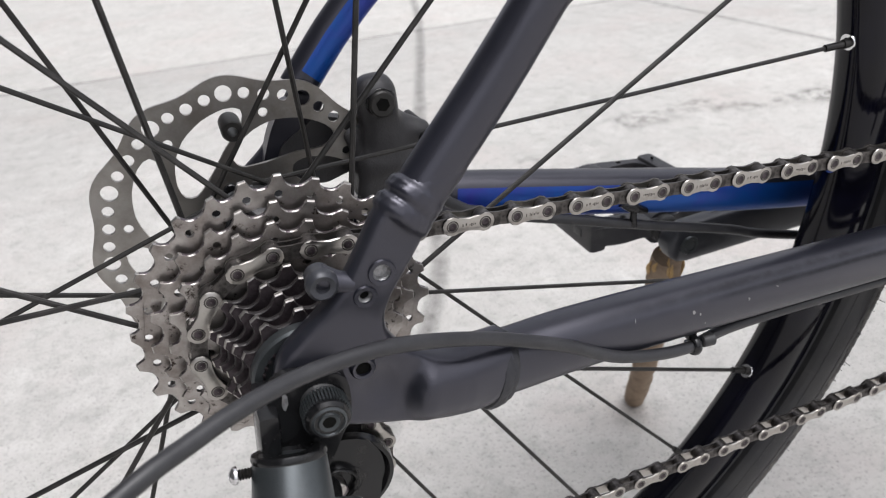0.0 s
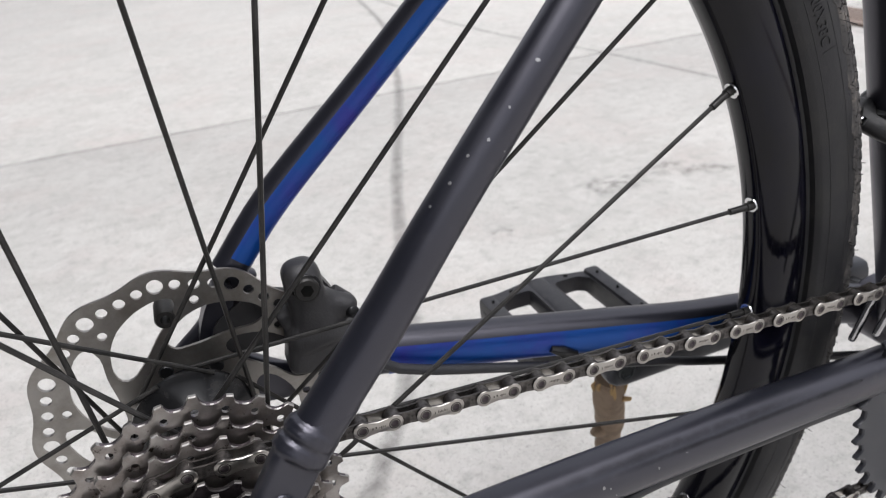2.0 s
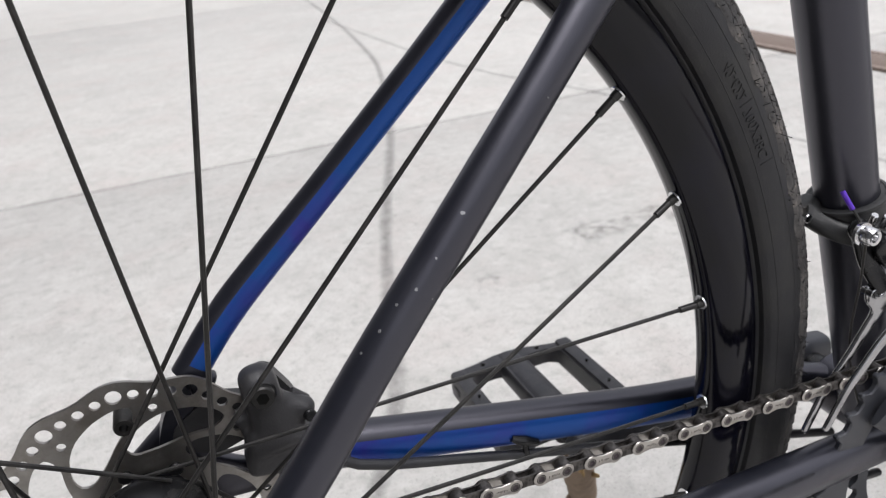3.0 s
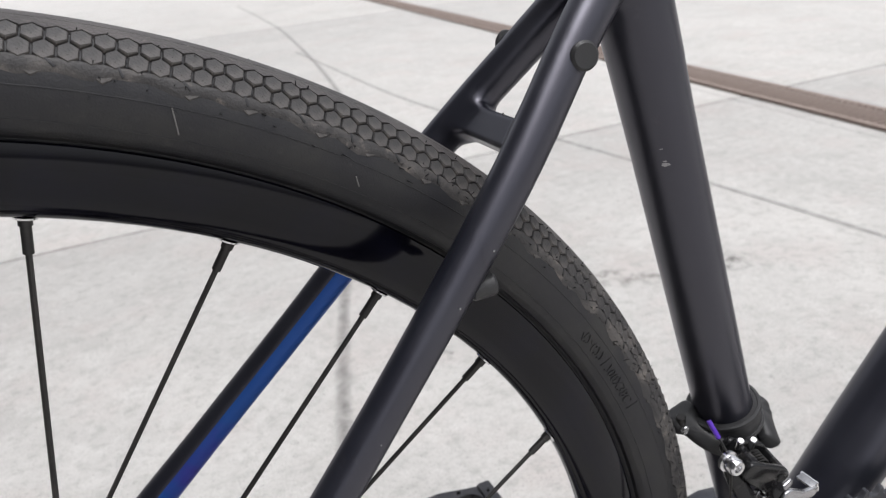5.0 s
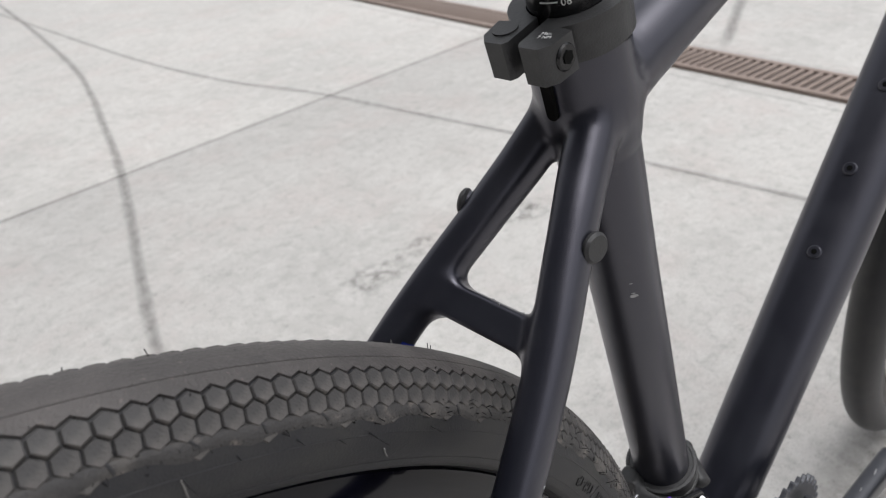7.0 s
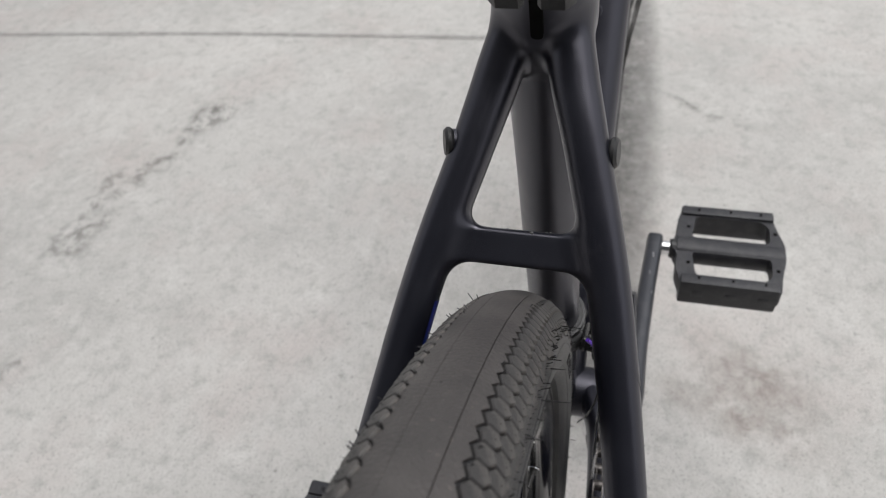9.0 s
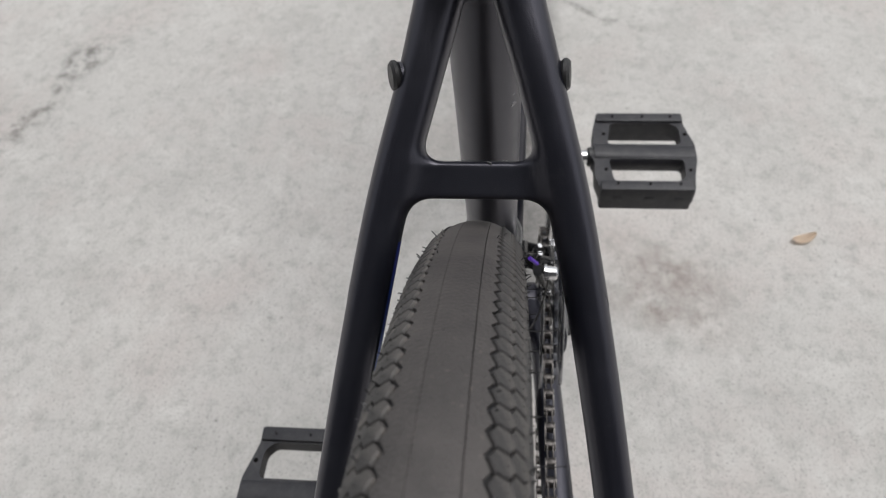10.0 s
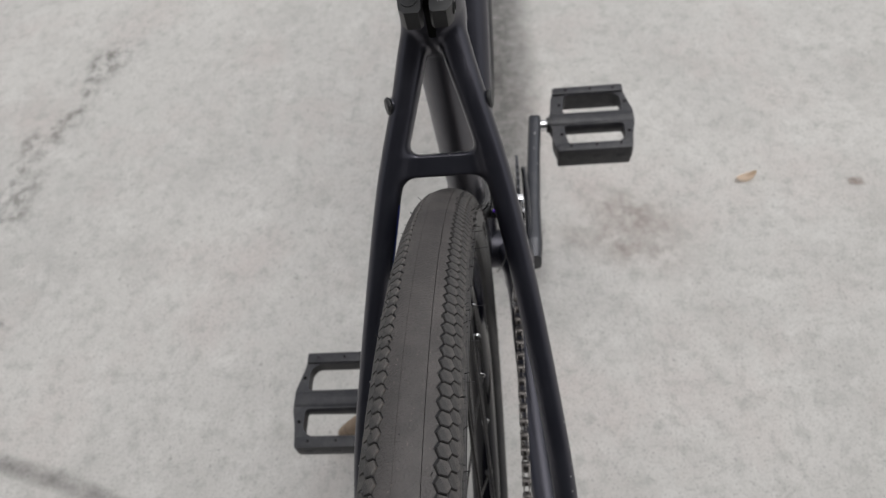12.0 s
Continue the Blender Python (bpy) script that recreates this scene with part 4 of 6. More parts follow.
# --- disc caliper on the left stay
def caliper():
    arm_ = tube_field([(0.0607, 0.0435, 0.4045), (0.0618, 0.0435, 0.390), (0.0640, 0.0435, 0.372)], [(0.0085, 0.0088), (0.0085, 0.0092), (0.0095, 0.0130)], 2.6, (0.0085, 0.004))
    seat_ = box_field(Matrix.Translation((0.0612, 0.0415, 0.4020)), (0.0072, 0.0062, 0.0072), 0.005)
    body_ = box_field(pose(0.0660, 0.0455, 0.3640, 0, 12, 0), (0.0185, 0.0105, 0.0115), 0.0045)
    lobe_ = tube_field([(0.0700, 0.0450, 0.3880), (0.0795, 0.0430, 0.3830)], (0.0056, 0.0060), 2.0, (0.006, 0.005))
    foot_ = box_field(pose(0.0560, 0.0500, 0.3780, 0, -20, 0), (0.0075, 0.0060, 0.0110), 0.003)

    def shape(p):
        d = melt(arm_(p), seat_(p), 0.003)
        d = melt(d, body_(p), 0.005)
        return melt(melt(d, lobe_(p), 0.004), foot_(p), 0.003)
    cal = skin("brake_caliper", blended("brake_caliper", shape, (0.036, 0.030, 0.342), (0.094, 0.062, 0.418), 0.0009), CALIPER, bicycle, "black disc brake caliper body")
    part("caliper_half", slab([rounded([(0.056, 0.398), (0.068, 0.400), (0.080, 0.378), (0.076, 0.358), (0.056, 0.358)], 0.006)], 0.010, place=Matrix.Translation((0, 0.066, 0))), CALIPER, cal)
    part("pad_spring", block((0.0040, 0.0050, 0.0120), m=pose(0.0530, 0.0470, 0.3840, 0, 20, 0), bevel=0.0008), SPOKE, cal)
    part("caliper_bolt", rod((0.0612, 0.0370, 0.4020), (0.0609, 0.0310, 0.4024), 0.0058, 28, bevel=0.0008), SPOKE, cal, "black socket head bolt")
    part("bolt_socket", rod((0.0609, 0.0311, 0.4024), (0.0609, 0.0306, 0.4024), 0.0030, 6), HOLE_SHADE, cal)
    part("bolt_washer", rod((0.0612, 0.0372, 0.4020), (0.0612, 0.0350, 0.4020), 0.0068, 28, bevel=0.0006), GLOSS, cal)
    part("bleed_nipple", rod((0.0800, 0.040, 0.381), (0.0812, 0.0345, 0.383), 0.0030, 16, bevel=0.0006), GLOSS, cal)
    part("hose_joint", rod((0.074, 0.048, 0.390), (0.081, 0.047, 0.383), 0.0042, 16, bevel=0.0006), CALIPER, cal)
    return cal


caliper()
part("brake_hose", sweep([(0.080, 0.048, 0.366), (0.0922, 0.0455, 0.3430), (0.114, 0.0430, 0.3325), (0.1625, 0.0425, 0.3170), (0.2130, 0.0425, 0.3010), (0.2665, 0.0425, 0.2850), (0.302, 0.042, 0.2728), (0.42, 0.02, 0.250)], (0.0029, 0.0029), 14), HOUSING, bicycle)
hose_clip = part("hose_clip", sweep([(0.1895, 0.0425, 0.3208), (0.1965, 0.0412, 0.3173), (0.2055, 0.0418, 0.3128)], [(0.0035, 0.0022), (0.0045, 0.0034), (0.0030, 0.0020)], 16, 0.002), GLOSS, bicycle, "black hose clip on the stay")
part("clip_leg", rod((0.1975, 0.0415, 0.3163), (0.1980, 0.0405, 0.3043), 0.0020, 14, bevel=0.0006), GLOSS, hose_clip)
part("caliper_mount", slab([rounded([(0.014, 0.370), (0.018, 0.3825), (0.037, 0.3938), (0.056, 0.388), (0.056, 0.366), (0.035, 0.360)], 0.004)], 0.008, place=Matrix.Translation((0, 0.064, 0))), CALIPER, bicycle, "black cast caliper mount")
part("adapter_mount", slab([rounded([(0.008, 0.372), (0.014, 0.388), (0.022, 0.402), (0.030, 0.402), (0.030, 0.392), (0.025, 0.382), (0.026, 0.366), (0.018, 0.360)], 0.006)], 0.010, place=Matrix.Translation((0, 0.066, 0))), PAINT, bicycle)
part("mount_bolt", lathe([(0.0022, 0.0510), (0.0042, 0.0510), (0.0048, 0.0520), (0.0048, 0.066), (0.0022, 0.066)], 24, (-0.0016, 0, 0.3962)), SPOKE, bicycle)

# --- blue accents on the inner faces of the left stays
part("blue_stripe", sweep([(0.0350, 0.0634, 0.4130), *SSL[1:5]], [(a + 0.0003, b + 0.0003) for a, b in SSR[:5]], 14, power=2.2, arc=(158, 282)), BLUE, stays["ss", 1], "blue to violet painted stripe")
part("blue_stripe", sweep(CSL[2:7], [(a + 0.0003, b + 0.0003) for a, b in CSR[2:7]], 14, power=2.3, arc=(150, 238)), BLUE, stays["cs", 1], "deep blue painted panel")


# --- cassette
def cog(teeth, tip, windows):
    root, loop = tip - 0.0043, []
    for i in range(teeth):
        low, lean = ((0.74, -0.05) if i % 5 == 2 else (1.0, 0.03) if i % 3 == 0 else (0.94, 0.0))  # shifting teeth are cut back
        for f, r in ((0.0, 0.0), (0.12, 0.03), (0.22, 0.16), (0.29, 0.40), (0.335, 0.74), (0.37, 1.0), (0.58, 0.97), (0.65, 0.66), (0.71, 0.38), (0.79, 0.14), (0.89, 0.02)):
            a = 2 * math.pi * (i + f) / teeth
            a += lean * r * 2 * math.pi / teeth
            q = root + (tip - root) * r * low
            loop.append((q * math.cos(a), q * math.sin(a)))
    loops = [loop]
    if windows:
        for i in range(teeth):
            a = 2 * math.pi * (i + 0.5) / teeth
            if i % 2 == 0 or teeth > 26:
                loops.append(ring_loop((root - 0.0028) * math.cos(a), (root - 0.0028) * math.sin(a), 0.00155, 8))
        for i in range(6):
            a = 2 * math.pi * i / 6 + 0.3
            w = []
            r0, r1 = max(0.021, root - 0.019), root - 0.0062
            for r, da in ((r0, -0.14), (r0, 0.26), ((r0 + r1) / 2, 0.34), (r1, 0.24), (r1, -0.10), ((r0 + r1) / 2, -0.2)):
                w.append((r * math.cos(a + da), r * math.sin(a + da)))
            if r1 - r0 > 0.006:
                loops.append(rounded(w, 0.003, 2))
    loops.append(ring_loop(0, 0, 0.0145 if tip > 0.022 else 0.012, 24))
    return loops


COGS = [(28, 0.0556), (24, 0.0480), (21, 0.0425), (17, 0.0363), (15, 0.0303), (14, 0.0282), (13, 0.0264), (12, 0.0246), (11, 0.0229)]
COG_TURN = [83.8, 86.9, 90.0, 93.1, 135.5, 131.7, 127.7, 122.6, 86.9]
freehub = part("cassette", rod((0, -0.022, 0.349), (0, -0.0625, 0.349), 0.0165, 32), SMALL_STEEL, bicycle, "worn nine speed steel cassette")
for i, (teeth, tip) in enumerate(COGS):
    y = -0.0270 - 0.0043 * i
    turn = Matrix.Translation((0, y, 0.349)) @ Matrix.Rotation(-radians(COG_TURN[i]) + math.pi / teeth, 4, "Y")
    sprocket = part("cog", slab(cog(teeth, tip, i < 4), 0.0016, place=turn, chamfer=0.00045, edge=tip - (0.0020 if i < 4 else 0.0018), lip_bright=i < 4), STEEL if i < 4 else COG_DARK, freehub, angle=30)
    sprocket.data.materials.append(EDGE)
    sprocket.data.materials.append(SMALL_STEEL if i < 4 else GREASE)
    if i:
        part("spacer", rod((0, y + 0.0010, 0.349), (0, y + 0.0033, 0.349), max(0.0150, tip - 0.0165), 28), COG_DARK if i > 3 else PLASTIC, freehub)
part("lockring", lathe([(0.010, -0.0655), (0.0146, -0.0660), (0.0150, -0.0668), (0.0176, -0.0668), (0.0184, -0.0660), (0.0184, -0.0625), (0.010, -0.0625)], 56, HUB), DERAIL, freehub, "ridged dark lockring")
notch = to_mesh("lockring_ridge", block((0.0010, 0.0030, 0.0010), bevel=0.0002), SMALL_STEEL)
for i in range(36):
    a = 2 * math.pi * i / 36
    part("lockring_ridge", notch, SMALL_STEEL, freehub, m=Matrix.Translation((0.0148 * math.cos(a), -0.0660, 0.349 + 0.0148 * math.sin(a))) @ Matrix.Rotation(-a, 4, "Y"))


# --- chain
def tangent(c0, r0, c1, r1):
    """Where a belt leaves one wheel and meets the next; signed radii, positive counter-clockwise."""
    d = Vector(c1) - Vector(c0)
    base, gap = math.atan2(d.y, d.x), (r0 - r1) / d.length
    a = base - math.pi / 2 + math.asin(max(-1, min(1, gap)))
    n = Vector((math.cos(a), math.sin(a)))
    return Vector(c0) + n * r0, Vector(c1) + n * r1


WHEELS = [((0.43, 0.282), 0.0668), ((0.0, 0.349), 0.0331), ((0.005, 0.2840), -0.0222), ((-0.012, 0.2250), 0.0222)]


def chain_path():
    """Closed belt line round the ring, the sprocket and both pulleys, as dense points."""
    out, k = [], len(WHEELS)
    legs = [tangent(*WHEELS[i], *WHEELS[(i + 1) % k]) for i in range(k)]
    for i in range(k):
        a, b = legs[i]
        m = max(2, int((b - a).length / 0.0008))
        out += [a.lerp(b, j / m) for j in range(m)]
        c, r = WHEELS[(i + 1) % k]
        c = Vector(c)
        nxt = legs[(i + 1) % k][0]
        a0, a1 = math.atan2(b.y - c.y, b.x - c.x), math.atan2(nxt.y - c.y, nxt.x - c.x)
        if r > 0:
            while a1 < a0:
                a1 += 2 * math.pi
        else:
            while a1 > a0:
                a1 -= 2 * math.pi
        m = max(2, int(abs(a1 - a0) * abs(r) / 0.0008))
        out += [c + Vector((math.cos(a0 + (a1 - a0) * j / m), math.sin(a0 + (a1 - a0) * j / m))) * abs(r) for j in range(m)]
    return out


def plate_loop(r, waist):
    h, out = 0.00635, []
    for j in range(9):
        a = radians(-125 + 250 * j / 8)
        out.append((h + r * math.cos(a), r * math.sin(a)))
    out.append((0, waist))
    for j in range(9):
        a = radians(55 + 250 * j / 8)
        out.append((-h + r * math.cos(a), r * math.sin(a)))
    out.append((0, -waist))
    return out


def chain():
    path = chain_path()
    run = [0.0]
    for a, b in zip(path, path[1:] + path[:1]):
        run.append(run[-1] + (b - a).length)
    count = round(run[-1] / 0.0127 / 2) * 2
    start = min(range(len(path)), key=lambda i: (path[i] - Vector((0.0747, 0.3762))).length)
    xs, zs = [p.x for p in path] + [path[0].x], [p.y for p in path] + [path[0].y]

    def pin(i):
        s = (run[start] + i * run[-1] / count) % run[-1]
        x, z = float(np.interp(s, run, xs)), float(np.interp(s, run, zs))
        return Vector((x, -0.0400 - 0.0005 * max(0, min(1, x / 0.43)), z))
    bm = slab([plate_loop(0.0038, 0.0026)], 0.0010, place=Matrix.Translation((0, -0.0029, 0)), chamfer=0.0004)
    slab([plate_loop(0.0038, 0.0026)], 0.0010, bm, Matrix.Translation((0, 0.0029, 0)))
    outer = to_mesh("outer_link", bm, PLATE)
    bm = slab([plate_loop(0.0036, 0.0026)], 0.0009, place=Matrix.Translation((0, -0.00185, 0)))
    slab([plate_loop(0.0036, 0.0026)], 0.0009, bm, Matrix.Translation((0, 0.00185, 0)))
    for h in (-0.00635, 0.00635):
        rod((h, -0.0014, 0), (h, 0.0014, 0), 0.0036, 12, bm)
    inner = to_mesh("inner_link", bm, INNER)
    pinhead = to_mesh("pin", lathe([(0.0001, -0.0036), (0.0009, -0.0037), (0.0014, -0.0035), (0.0015, -0.0028), (0.0015, 0.0034), (0.0001, 0.0036)], 12, closed=False), COG_DARK)
    bm = lathe([(0.00135, -0.00362), (0.00170, -0.00350), (0.00170, -0.0033), (0.00135, -0.0033)], 14)
    lathe([(0.00185, -0.00344), (0.00235, -0.00344), (0.00235, -0.0033), (0.00185, -0.0033)], 16, bm=bm)
    hole = to_mesh("pin_collar", bm, INNER)
    outer.materials.append(INNER)
    for p in outer.polygons:  # only the flat faces are rubbed bright
        p.material_index = 0 if abs(p.normal.y) > 0.45 else 1
    prints = []
    for k in range(3):  # worn maker's marks stamped on the outer plates, not to be read
        rnd, x, bm = random.Random(30 + k), -0.0026, bmesh.new()
        while x < 0.0024:
            w = rnd.uniform(0.00022, 0.00055)
            if rnd.random() < 0.8:
                block((w, 0.00004, rnd.uniform(0.0006, 0.0013)), bm, Matrix.Translation((x + w / 2, -0.00342, rnd.uniform(-0.0002, 0.0002))))
            x += w + 0.0003
        prints.append(to_mesh("stamped_mark", bm, INNER))
    pins = [pin(i) for i in range(count)]
    body = None
    for i in range(count):
        a, b = pins[i], pins[(i + 1) % count]
        d = (b - a).normalized()
        mid = (a + b) / 2
        m = Matrix.Translation(mid) @ Matrix.Rotation(-math.atan2(d.z, d.x), 4, "Y")
        if body is None:
            body = part("chain", outer, PLATE, bicycle, "oily steel roller chain with bright outer plates", m)
            inv = m.inverted()
        else:
            part("outer_link" if i % 2 == 0 else "inner_link", outer if i % 2 == 0 else inner, PLATE, body, m=inv @ m)
        part("pin", pinhead, COG_DARK, body, m=inv @ Matrix.Translation(a))
        if i % 2 == 0 and 0.03 < mid.x < 0.40 and mid.z > 0.33:
            part("stamped_mark", prints[i // 2 % 3], INNER, body, m=inv @ m)
        part("pin_collar", hole, INNER, body, m=inv @ Matrix.Translation(a))
    return body


chain()


# --- chainrings, cranks, pedals
def ring_gear(teeth, pitch_r, inner):
    tip, root, loop = pitch_r + 0.0021, pitch_r - 0.0032, []
    for i in range(teeth):
        for f, r in ((0.0, 0.0), (0.18, 0.03), (0.29, 0.26), (0.355, 0.62), (0.41, 0.90), (0.47, 1.0), (0.53, 1.0), (0.59, 0.90), (0.645, 0.62), (0.71, 0.26), (0.82, 0.03)):
            a = 2 * math.pi * (i + f) / teeth
            q = root + (tip - root) * r
            loop.append((q * math.cos(a), q * math.sin(a)))
    return [loop, ring_loop(0, 0, inner, 60)]


crank_rings = part("chainring", slab(ring_gear(50, 0.1012, 0.080), 0.0030, place=Matrix.Translation((0.43, -0.0470, 0.282)), chamfer=0.0009), RINGMAT, bicycle, "large black chainring", angle=30)
part("inner_chainring", slab(ring_gear(34, 0.0668, 0.056), 0.0028, place=Matrix.Translation((0.43, -0.0405, 0.282))), RINGMAT, crank_rings, angle=30)
for i in range(4):
    a = radians(5.8 + 45 + 90 * i)
    d = Vector((math.cos(a), 0, math.sin(a)))
    part("spider_arm", sweep([BB + Vector((0, -0.056, 0)) + d * 0.012, BB + Vector((0, -0.056, 0)) + d * 0.055, BB + Vector((0, -0.0535, 0)) + d * 0.090], [(0.004, 0.014), (0.0035, 0.010), (0.0025, 0.010)], 16), RINGMAT, crank_rings)
CR = Vector((math.cos(radians(5.4)), 0, math.sin(radians(5.4))))
part("bottom_bracket_axle", rod(BB + Vector((0, -0.07, 0)), BB + Vector((0, 0.07, 0)), 0.011, 24), GLOSS, bicycle)


def crank(s):
    d = CR * (-s)
    pts = [BB + Vector((0, s * 0.0605, 0)) - d * 0.020, BB + Vector((0, s * 0.061, 0)), BB + Vector((0, s * 0.0635, 0)) + d * 0.05, BB + Vector((0, s * 0.068, 0)) + d * 0.12, BB + Vector((0, s * 0.0722, 0)) + d * 0.173, BB + Vector((0, s * 0.0725, 0)) + d * 0.180, BB + Vector((0, s * 0.0727, 0)) + d * 0.1848, BB + Vector((0, s * 0.0728, 0)) + d * 0.1868]
    return part("crank_arm", sweep(pts, [(0.0085, 0.0150), (0.0105, 0.020), (0.0085, 0.0165), (0.0078, 0.014), (0.0078, 0.0138), (0.0076, 0.0120), (0.0070, 0.0075), (0.0055, 0.0025)], 24, 0.003, power=3.6), RINGMAT, bicycle, "satin black forged crank arm")


def pedal(s, tilt, thick, drop):
    """A wide platform pedal: thick front and rear bars, side plates, an axle barrel, two slots and pins."""
    centre = BB + CR * (-s) * 0.173 + Vector((0, s * 0.143, 0.0))
    top = Matrix.Translation(centre) @ Matrix.Rotation(radians(tilt), 4, "Y")
    # the outline in x (along) and y (across): outer corners cut back
    out = rounded([(-0.052, -0.046), (-0.032, -0.051), (-0.014, -0.050), (-0.008, -0.053), (0.008, -0.053), (0.014, -0.050), (0.032, -0.050), (0.051, -0.045),
                   (0.051, 0.038), (0.032, 0.042), (0.010, 0.0485), (-0.010, 0.0485), (-0.032, 0.044), (-0.052, 0.042)], 0.004)
    slots = [rounded([(sx * 0.0100, -0.0365), (sx * 0.0392, -0.0325), (sx * 0.0392, 0.0285), (sx * 0.032, 0.0355), (sx * 0.0100, 0.0355)], 0.005) for sx in (-1, 1)]
    flip = Matrix(((1, 0, 0, 0), (0, 0, s, 0), (0, 1, 0, 0), (0, 0, 0, 1)))
    bm = slab([out, *slots], thick, place=top @ Matrix.Translation((0, 0, 0.0085 - thick / 2)) @ flip)
    body = part("pedal", bm, PEDAL, bicycle, "grey-black nylon platform pedal", angle=30)
    for sx in (-1, 1):
        part("grip_bar", block((0.0122, 0.087, 0.0115 + drop), m=top @ pose(sx * 0.0461, s * -0.003, (0.0115 - drop) / 2), bevel=0.003), PEDAL, body)
        for yy in (-0.030, 0.0, 0.028):
            c = top @ Vector((sx * 0.0455, s * yy, 0.0112))
            part("grip_pin", rod(c, c + Vector((0, 0, 0.0022)), 0.0011, 8), GLOSS, body)
            part("grip_pad", block((0.0012, 0.0095, 0.0060), m=top @ pose(sx * 0.0522, s * yy, (0.0115 - drop) / 2), bevel=0.0005), PEDAL, body)
        for yy in (-0.0395, 0.0405):
            c = top @ Vector((sx * 0.024, s * yy, 0.0085))
            part("pin_hole", rod(c, c + Vector((0, 0, 0.0004)), 0.0019, 12), HOLE_SHADE, body)
    part("barrel", sweep([top @ Vector((0, s * -0.050, 0)), top @ Vector((0, 0, 0)), top @ Vector((0, s * 0.047, 0))], [(0.0115, 0.0125), (0.0105, 0.012), (0.0100, 0.0115)], 20, side=(0, 0, 1), power=2.6), PEDAL, body)
    part("washer", rod(top @ Vector((0, s * -0.0565, 0)), top @ Vector((0, s * -0.0485, 0)), 0.0098, 24, bevel=0.0015), PLASTIC, body, "black rubber seal")
    part("spindle", rod(top @ Vector((0, s * -0.0680, 0)), top @ Vector((0, s * -0.052, 0)), 0.0070, 20, bevel=0.001), CHROME, body, "bright steel pedal spindle")
    return body


for s, tilt, thick, drop in ((-1, -3, 0.017, 0.0185), (1, 0, 0.013, 0.0095)):
    arm = crank(s)
    pedal(s, tilt, thick, drop)
    for f, off, size, long in ((0.150, 0.0010, 0.0008, 7), (0.128, -0.0012, 0.0005, 9), (0.104, 0.0016, 0.0004, 6)):  # heel scuffs along the upper edge
        chip(BB + CR * (-s) * f + Vector((0, s * (0.0700 + off), 0.0140)), (0, 0, 1), size, arm, long=long, turn=6)
eye = BB - CR * 0.173
part("spindle_end", lathe([(0.0001, 0.0640), (0.0038, 0.0640), (0.0042, 0.0634), (0.0058, 0.0634), (0.0066, 0.0648)], 24, eye, closed=False), DERAIL, arm, "round threaded pedal eye")

# --- fork and front end
for s in (-1, 1):
    leg = part("fork_leg", sweep([(0.905, s * 0.028, 0.722), (0.925, s * 0.050, 0.69), (0.972, s * 0.054, 0.57), (1.052, s * 0.0555, 0.43), (1.099, s * 0.056, 0.349), (1.102, s * 0.056, 0.335)],
                                   [(0.013, 0.019), (0.0115, 0.0195), (0.0105, 0.018), (0.009, 0.015), (0.008, 0.012), (0.005, 0.006)], 24), PAINT, bicycle)
part("fork_crown", sweep([(0.907, -0.045, 0.706), (0.903, -0.02, 0.722), (0.898, 0, 0.728), (0.903, 0.02, 0.722), (0.907, 0.045, 0.706)], [(0.018, 0.014), (0.022, 0.017), (0.024, 0.018), (0.022, 0.017), (0.018, 0.014)], 24, side=(1, 0, 0)), PAINT, bicycle)
part("front_axle", rod(FRONT + Vector((0, -0.074, 0)), FRONT + Vector((0, 0.070, 0)), 0.0055, 20, bevel=0.001), GLOSS, bicycle)

# --- seat post and clamp
UP = (ST(0.72) - ST(0.60)).normalized()
part("seat_post", sweep([ST(0.66), ST(0.74), ST(0.86)], (0.0137, 0.0137), 32), GLOSS, bicycle, "black seat post with white height marks")


